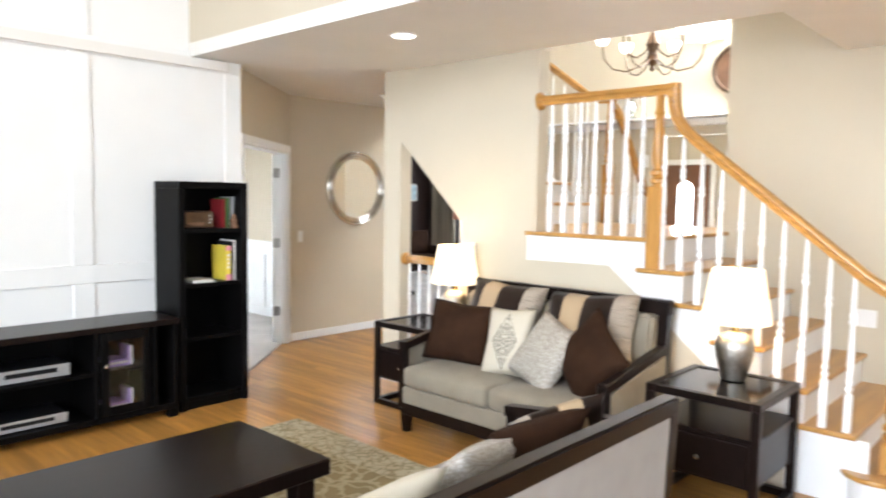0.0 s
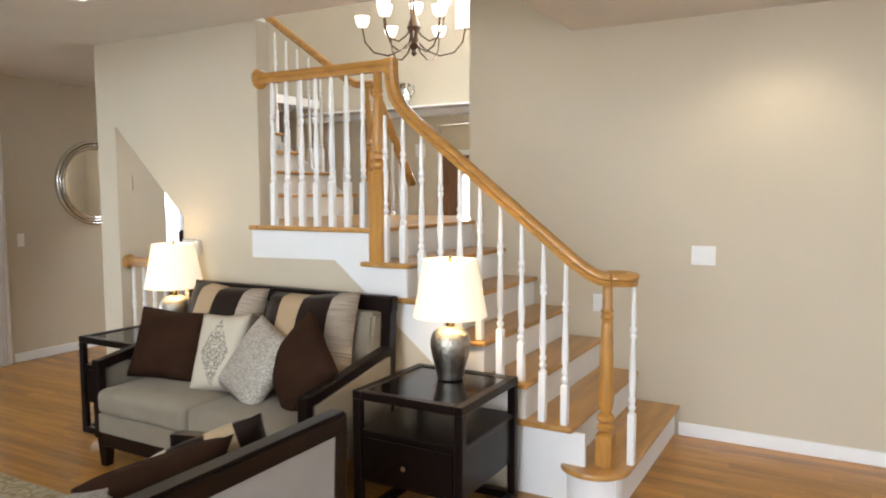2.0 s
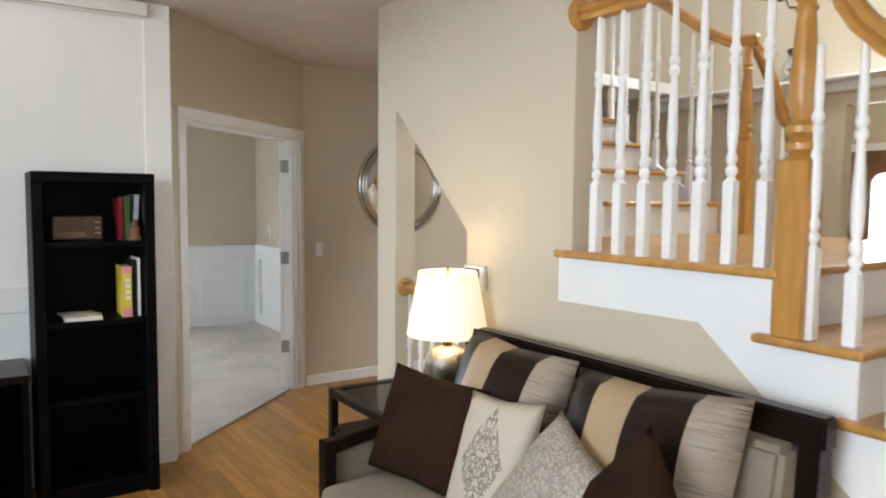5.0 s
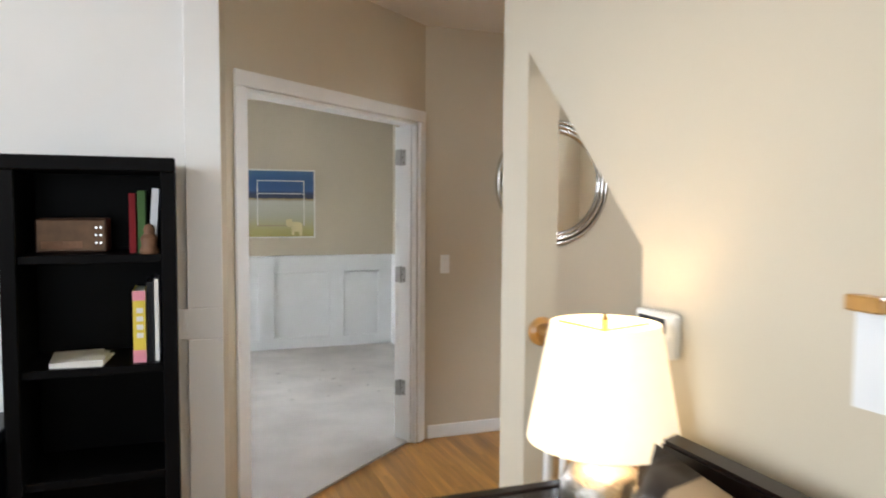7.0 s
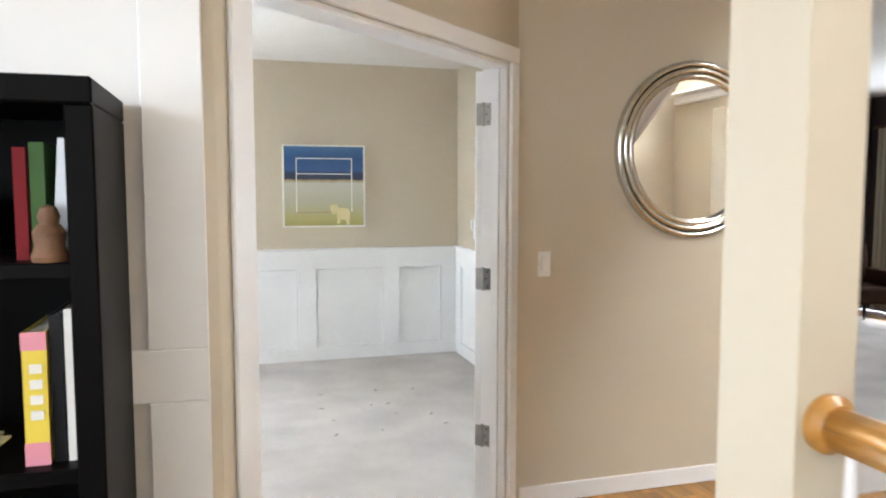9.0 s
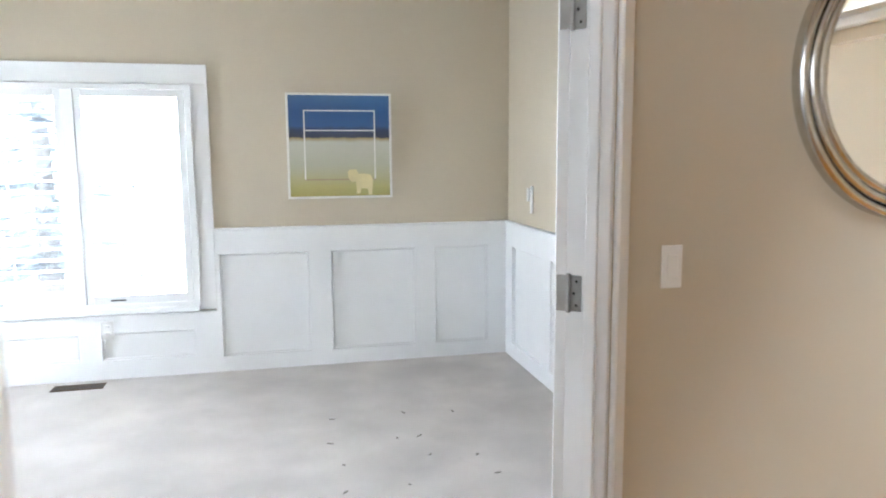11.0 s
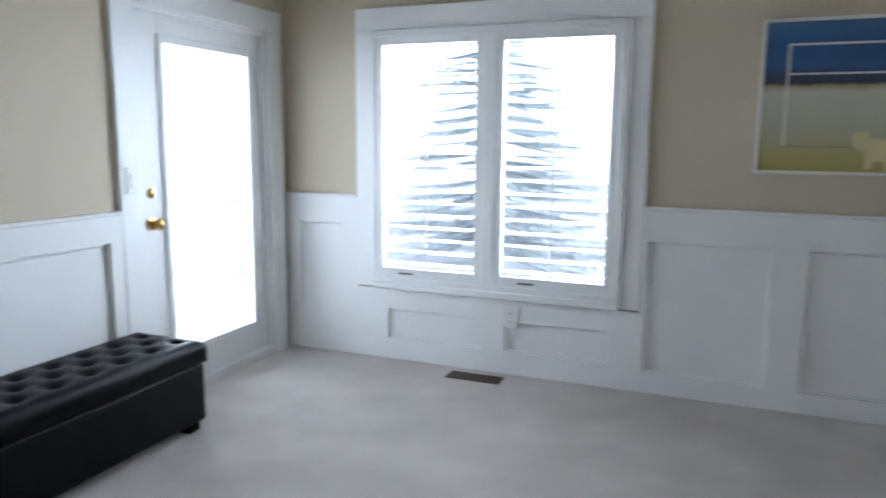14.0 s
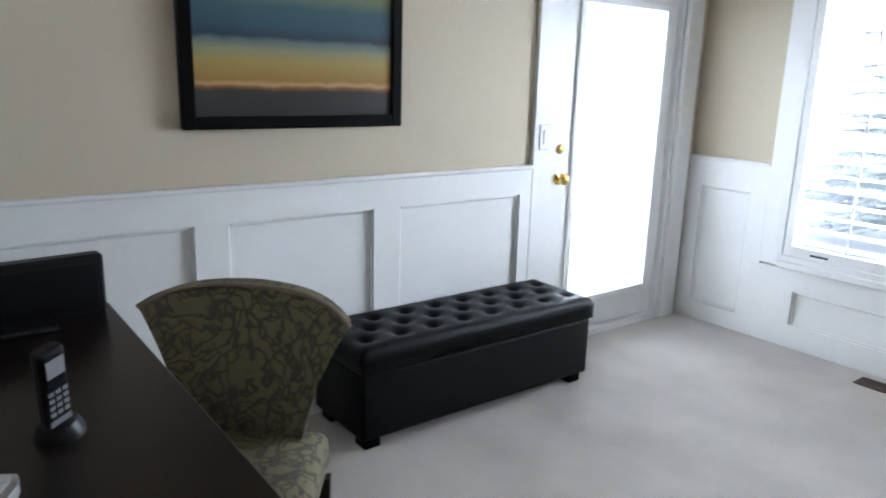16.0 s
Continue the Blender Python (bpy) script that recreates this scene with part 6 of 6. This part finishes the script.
# ---- sitting room ----
def armchair(m):
    t = thing("armchair", m, "dark brown upholstered armchair with slim wooden legs", "armchair", "armchairs of the sitting room")
    UP = BROWNFAB
    box_part("seat", UP, t, -0.33, 0.33, -0.34, 0.30, 0.27, 0.44, bevel=0.03, segs=2)
    bm = bmesh.new()
    prism(bm, [(0.22, 0.30), (0.34, 0.30), (0.42, 0.86), (0.33, 0.88)], "x", -0.34, 0.34)
    bmesh.ops.bevel(bm, geom=list(bm.edges), offset=0.025, segments=2, affect='EDGES')
    part("backrest", bm, UP, t)
    for x0, x1 in ((-0.39, -0.31), (0.31, 0.39)):
        box_part("arm", UP, t, x0, x1, -0.34, 0.30, 0.27, 0.60, bevel=0.02, segs=2)
    for x in (-0.32, 0.32):
        for y in (-0.28, 0.30):
            bm = bmesh.new()
            lathe(bm, [(0.014, 0), (0.024, 0.28)], 8, Matrix.Translation((x, y, 0)))
            part("leg", bm, DARK, t)
    return t


ac = armchair(Matrix.Translation((8.75, 9.85, 0.012)) @ Matrix.Rotation(radians(-20), 4, 'Z'))
copy_thing(ac, Matrix.Translation((9.0, 8.55, 0.012)) @ Matrix.Rotation(radians(-85), 4, 'Z'))


def pedestal_table():
    t = thing("side_table", Matrix.Translation((6.72, 8.45, 0.012)), "dark carved wooden table with a turned pedestal leg", "side table")
    box_part("tabletop", DARK, t, -0.55, 0.35, -0.3, 0.45, 0.50, 0.56, bevel=0.015, segs=2)
    for x in (-0.4, 0.2):
        bm = bmesh.new()
        lathe(bm, [(0.10, 0.06), (0.05, 0.12), (0.045, 0.2), (0.08, 0.26), (0.06, 0.36), (0.09, 0.42), (0.09, 0.5)], 14, Matrix.Translation((x, 0.05, 0)))
        part("pedestal", bm, DARK, t, smooth=True)
        box_part("foot", DARK, t, x - 0.12, x + 0.12, -0.2, 0.3, 0, 0.06, bevel=0.012)


pedestal_table()
CURTAIN = material("olive_stripe_curtain", (0.25, 0.225, 0.17), 0.6, scale=1, vary=0.35, stretch=(30, 30, 0.2), bump=0.05)


def curtain(y0, y1):
    t = thing("curtain", Matrix.Translation((9.80, 0, 0)), "long olive striped curtain gathered beside the window", "curtain", "curtains of the sitting room")
    bm = bmesh.new()
    n = 60
    front, back = [], []
    for i in range(n + 1):
        y = y0 + (y1 - y0) * i / n
        x = 0.045 * math.sin(i * 0.95) + 0.015 * math.sin(i * 0.31)
        front.append((bm.verts.new((x, y, 0.02)), bm.verts.new((x * 0.8, y, 2.2))))
        back.append((bm.verts.new((x + 0.006, y, 0.02)), bm.verts.new((x * 0.8 + 0.006, y, 2.2))))
    for g in (front, back):
        for p, q in zip(g, g[1:]):
            bm.faces.new((p[0], q[0], q[1], p[1]))
    part("cloth", bm, CURTAIN, t, smooth="all")
    bm = bmesh.new()
    sweep(bm, [(0, y0 - 0.1, 2.22), (0, y1 + 0.1, 2.22)], circle(0.015, 8))
    part("rod", bm, BRONZE, t, "dark curtain rod", True)


curtain(9.92, 10.52)
sw = thing("window_sitting_room", Matrix.Identity(4), "tall bright sitting room window", "window", kind="structure")
for r in ((8.2, 8.26, 0.5, 2.2), (9.84, 9.9, 0.5, 2.2), (8.26, 9.84, 0.5, 0.56), (8.26, 9.84, 2.14, 2.2), (9.02, 9.08, 0.56, 2.14)):
    box_part("window_frame", WHITE, sw, 9.9, 9.96, *r, bevel=0.003)

sb = thing("window_blinds", Matrix.Identity(4), "white window with lowered slatted blinds in the brown wall", "window", kind="structure")
for r in ((8.10, 8.16, 0.5, 2.04), (8.97, 9.03, 0.5, 2.04), (8.16, 8.97, 0.5, 0.56), (8.16, 8.97, 1.98, 2.04)):
    box_part("window_frame", WHITE, sb, r[0], r[1], 10.705, 10.80, r[2], r[3], bevel=0.003)
for k in range(26):
    box_part("blind_slat", WHITE, sb, 8.165, 8.965, 10.74, 10.775, 0.60 + 0.053 * k, 0.606 + 0.053 * k, bevel=0)


def floor_lamp():
    t = thing("floor_lamp", Matrix.Translation((9.3, 9.25, 0.012)), "slim floor lamp with a terracotta drum shade", "floor lamp")
    bm = bmesh.new()
    lathe(bm, [(0.12, 0), (0.12, 0.015), (0.03, 0.03), (0.012, 0.05), (0.012, 0.6), (0.02, 0.62), (0.012, 0.64), (0.012, 1.22)], 16)
    part("stand", bm, CHROME, t, smooth=True)
    bm = bmesh.new()
    lathe(bm, [(0.20, 1.12), (0.17, 1.36)], 24, cap=False)
    part("shade", bm, material("terracotta_shade", (0.42, 0.16, 0.09), 0.8), t, "terracotta fabric shade", "all")


floor_lamp()


def small_art():
    t = thing("small_wall_art", Matrix.Translation((9.42, 10.72, 1.62)), "small pale blue framed picture on the brown wall", "painting")
    box_part("frame", PAPER, t, -0.10, 0.10, -0.02, 0, -0.17, 0.17, bevel=0.003)
    box_part("print", material("pale_blue_print", (0.42, 0.56, 0.62), 0.5, vary=0.3, scale=18), t, -0.08, 0.08, -0.0225, -0.02, -0.15, 0.15, bevel=0)


small_art()


# ---- outside ----
# Lawn colour raised almost to white, standing in for overexposed daylight.
bm = bmesh.new()
box(bm, -80, 80, -80, 80, -0.9, -0.5)
solid("ground", bm, material("glare_white_lawn", (0.78, 0.79, 0.78), 0.95, scale=0.7, vary=0.3, bump=0.6, bump_scale=30), "lawn around the house, whitened to stand in for daylight glare", "ground")
bm = bmesh.new()
box(bm, -60, 60, 62, 62.5, -1, 40)
solid("backdrop_north", bm, BACKDROP, "bright overcast distance", "backdrop")
bm = bmesh.new()
box(bm, -62.5, -62, -60, 60, -1, 40)
solid("backdrop_west", bm, BACKDROP, "bright overcast distance", "backdrop")
# Added glowing panel 3 m out: covers the lawn, turns the door pane white.
bm = bmesh.new()
box(bm, -3.0, -2.95, 6.2, 13.0, -0.5, 5.0)
solid("glow_panel_garden", bm, BACKDROP, "added glowing panel close outside the garden door", "backdrop")
bm = bmesh.new()
box(bm, 62, 62.5, -60, 60, -1, 40)
solid("backdrop_east", bm, BACKDROP, "bright overcast distance", "backdrop")
# Needles and bark far paler than real: glare and haze put into their colour.
NEEDLE = material("hazed_spruce_needles", (0.68, 0.74, 0.76), 0.9, scale=3, vary=0.35)
BARK = material("hazed_spruce_bark", (0.42, 0.40, 0.38), 0.95, bump=0.6)


def spruce(x, y, h, r, seed):
    rnd = random.Random(seed)
    t = thing("spruce_tree", Matrix.Translation((x, y, -0.5)), "spruce tree outside the office window, its colours paled for haze", "tree")
    bm = bmesh.new()
    lathe(bm, [(0.16, 0), (0.13, h * 0.3), (0.07, h * 0.7), (0.01, h)], 10)
    part("trunk", bm, BARK, t, smooth=True)
    bm = bmesh.new()
    lb = bmesh.new()
    z = 0.35
    while z < h - 0.1:
        f = 1 - z / h
        for k in range(11):
            a = rnd.random() * 2 * math.pi
            ln = r * f * rnd.uniform(0.7, 1.1) + 0.1
            d = Vector((math.cos(a), math.sin(a), 0))
            side = Vector((-d.y, d.x, 0))
            tip = d * ln + Vector((0, 0, -0.10 * ln + rnd.uniform(-0.06, 0.06)))
            sweep(lb, [(0, 0, z), tuple(tip * 0.55 + Vector((0, 0, z - 0.02))), tuple(tip + Vector((0, 0, z)))], circle(0.007, 4))
            m = int(10 + 34 * ln)
            for i in range(m):
                q = (i + 0.5) / m
                base = tip * q + Vector((0, 0, z - 0.08 * math.sin(math.pi * q) * 0.2))
                for s in (-1, 1):
                    w = 0.15 * (1.05 - q) + 0.05
                    e = base + side * s * w * rnd.uniform(0.5, 1.1) + d * rnd.uniform(0.02, 0.09) + Vector((0, 0, rnd.uniform(-0.07, 0.03)))
                    u = d * 0.016
                    v = [bm.verts.new(base - u), bm.verts.new(base + u + Vector((0, 0, 0.014))), bm.verts.new(e)]
                    bm.faces.new(v)
        z += rnd.uniform(0.10, 0.16)
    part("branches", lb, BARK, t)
    part("crown", bm, NEEDLE, t, "needle sprays with haze mixed into their colour")


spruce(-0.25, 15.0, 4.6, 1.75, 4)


# ---- wood floor boards ----
def plank_mesh(length, width=0.083, gap=0.0009):
    w, top = width - gap, -0.0005
    me = bpy.data.meshes.new("plank")
    vs, fs = [], []
    for z in (-0.012, top):
        vs += [(0, 0, z), (w, 0, z), (w, length - gap, z), (0, length - gap, z)]
    for i in range(4):
        fs.append((i, (i + 1) % 4, 4 + (i + 1) % 4, 4 + i))
    fs.append((4, 5, 6, 7))
    me.from_pydata(vs, [], fs)
    me.materials.append(PLANK)
    return me


LENGTHS = [0.55, 0.75, 0.95, 1.2, 1.45]
PLANKS = [plank_mesh(v) for v in LENGTHS]
floor_ob = thing("floor_boards", Matrix.Identity(4), "honey oak strip floor boards laid lengthwise", "floor", kind="structure")
rnd = random.Random(7)


def in_near(x, y):
    return 1.9 <= x <= 4.55 and 1.0 <= y <= 6.6


far_v, far_f = [], []
count = 0
col = 0
x = -3.9
while x < 9.0:
    y = -3.25 - rnd.random() * 1.2
    while y < 7.0:
        i = rnd.randrange(5)
        ln = LENGTHS[i]
        if in_near(x, y + ln / 2) and count < 290:
            o = new("plank", PLANKS[i])
            o.parent = floor_ob
            o.location = (x, y, 0)
            count += 1
        elif y + ln > -3.3 and not (x > 5.3 and y > 6.4):
            k = len(far_v)
            far_v += [(v.co.x + x, v.co.y + y, v.co.z) for v in PLANKS[i].vertices]
            far_f += [tuple(q + k for q in p.vertices) for p in PLANKS[i].polygons]
        y += ln
    x += 0.083
me = bpy.data.meshes.new("planks_rest")
me.from_pydata(far_v, [], far_f)
FARPLANK = material("oak_plank_far", (0.42, 0.205, 0.045), 0.3, spec=0.32, scale=3, vary=0.26, bump=0.04, bump_scale=60, stretch=(9, 0.7, 1), coat=0.08)
fn, fl = FARPLANK.node_tree.nodes, FARPLANK.node_tree.links
geo = fn.new("ShaderNodeNewGeometry")
rr = fn.new("ShaderNodeMapRange")
rr.inputs[3].default_value, rr.inputs[4].default_value = 0.78, 1.22
fl.new(geo.outputs["Random Per Island"], rr.inputs[0])
mixn = next(q for q in fn if q.bl_idname == "ShaderNodeMix")
mul = fn.new("ShaderNodeMath")
mul.operation = 'MULTIPLY'
fl.new(mixn.inputs[7].links[0].from_socket, mul.inputs[0])
fl.new(rr.outputs[0], mul.inputs[1])
fl.new(mul.outputs[0], mixn.inputs[7])
me.materials.append(FARPLANK)
rest = new("planks_rest", me)
rest.parent = floor_ob
tagged(rest, kind="stuff")
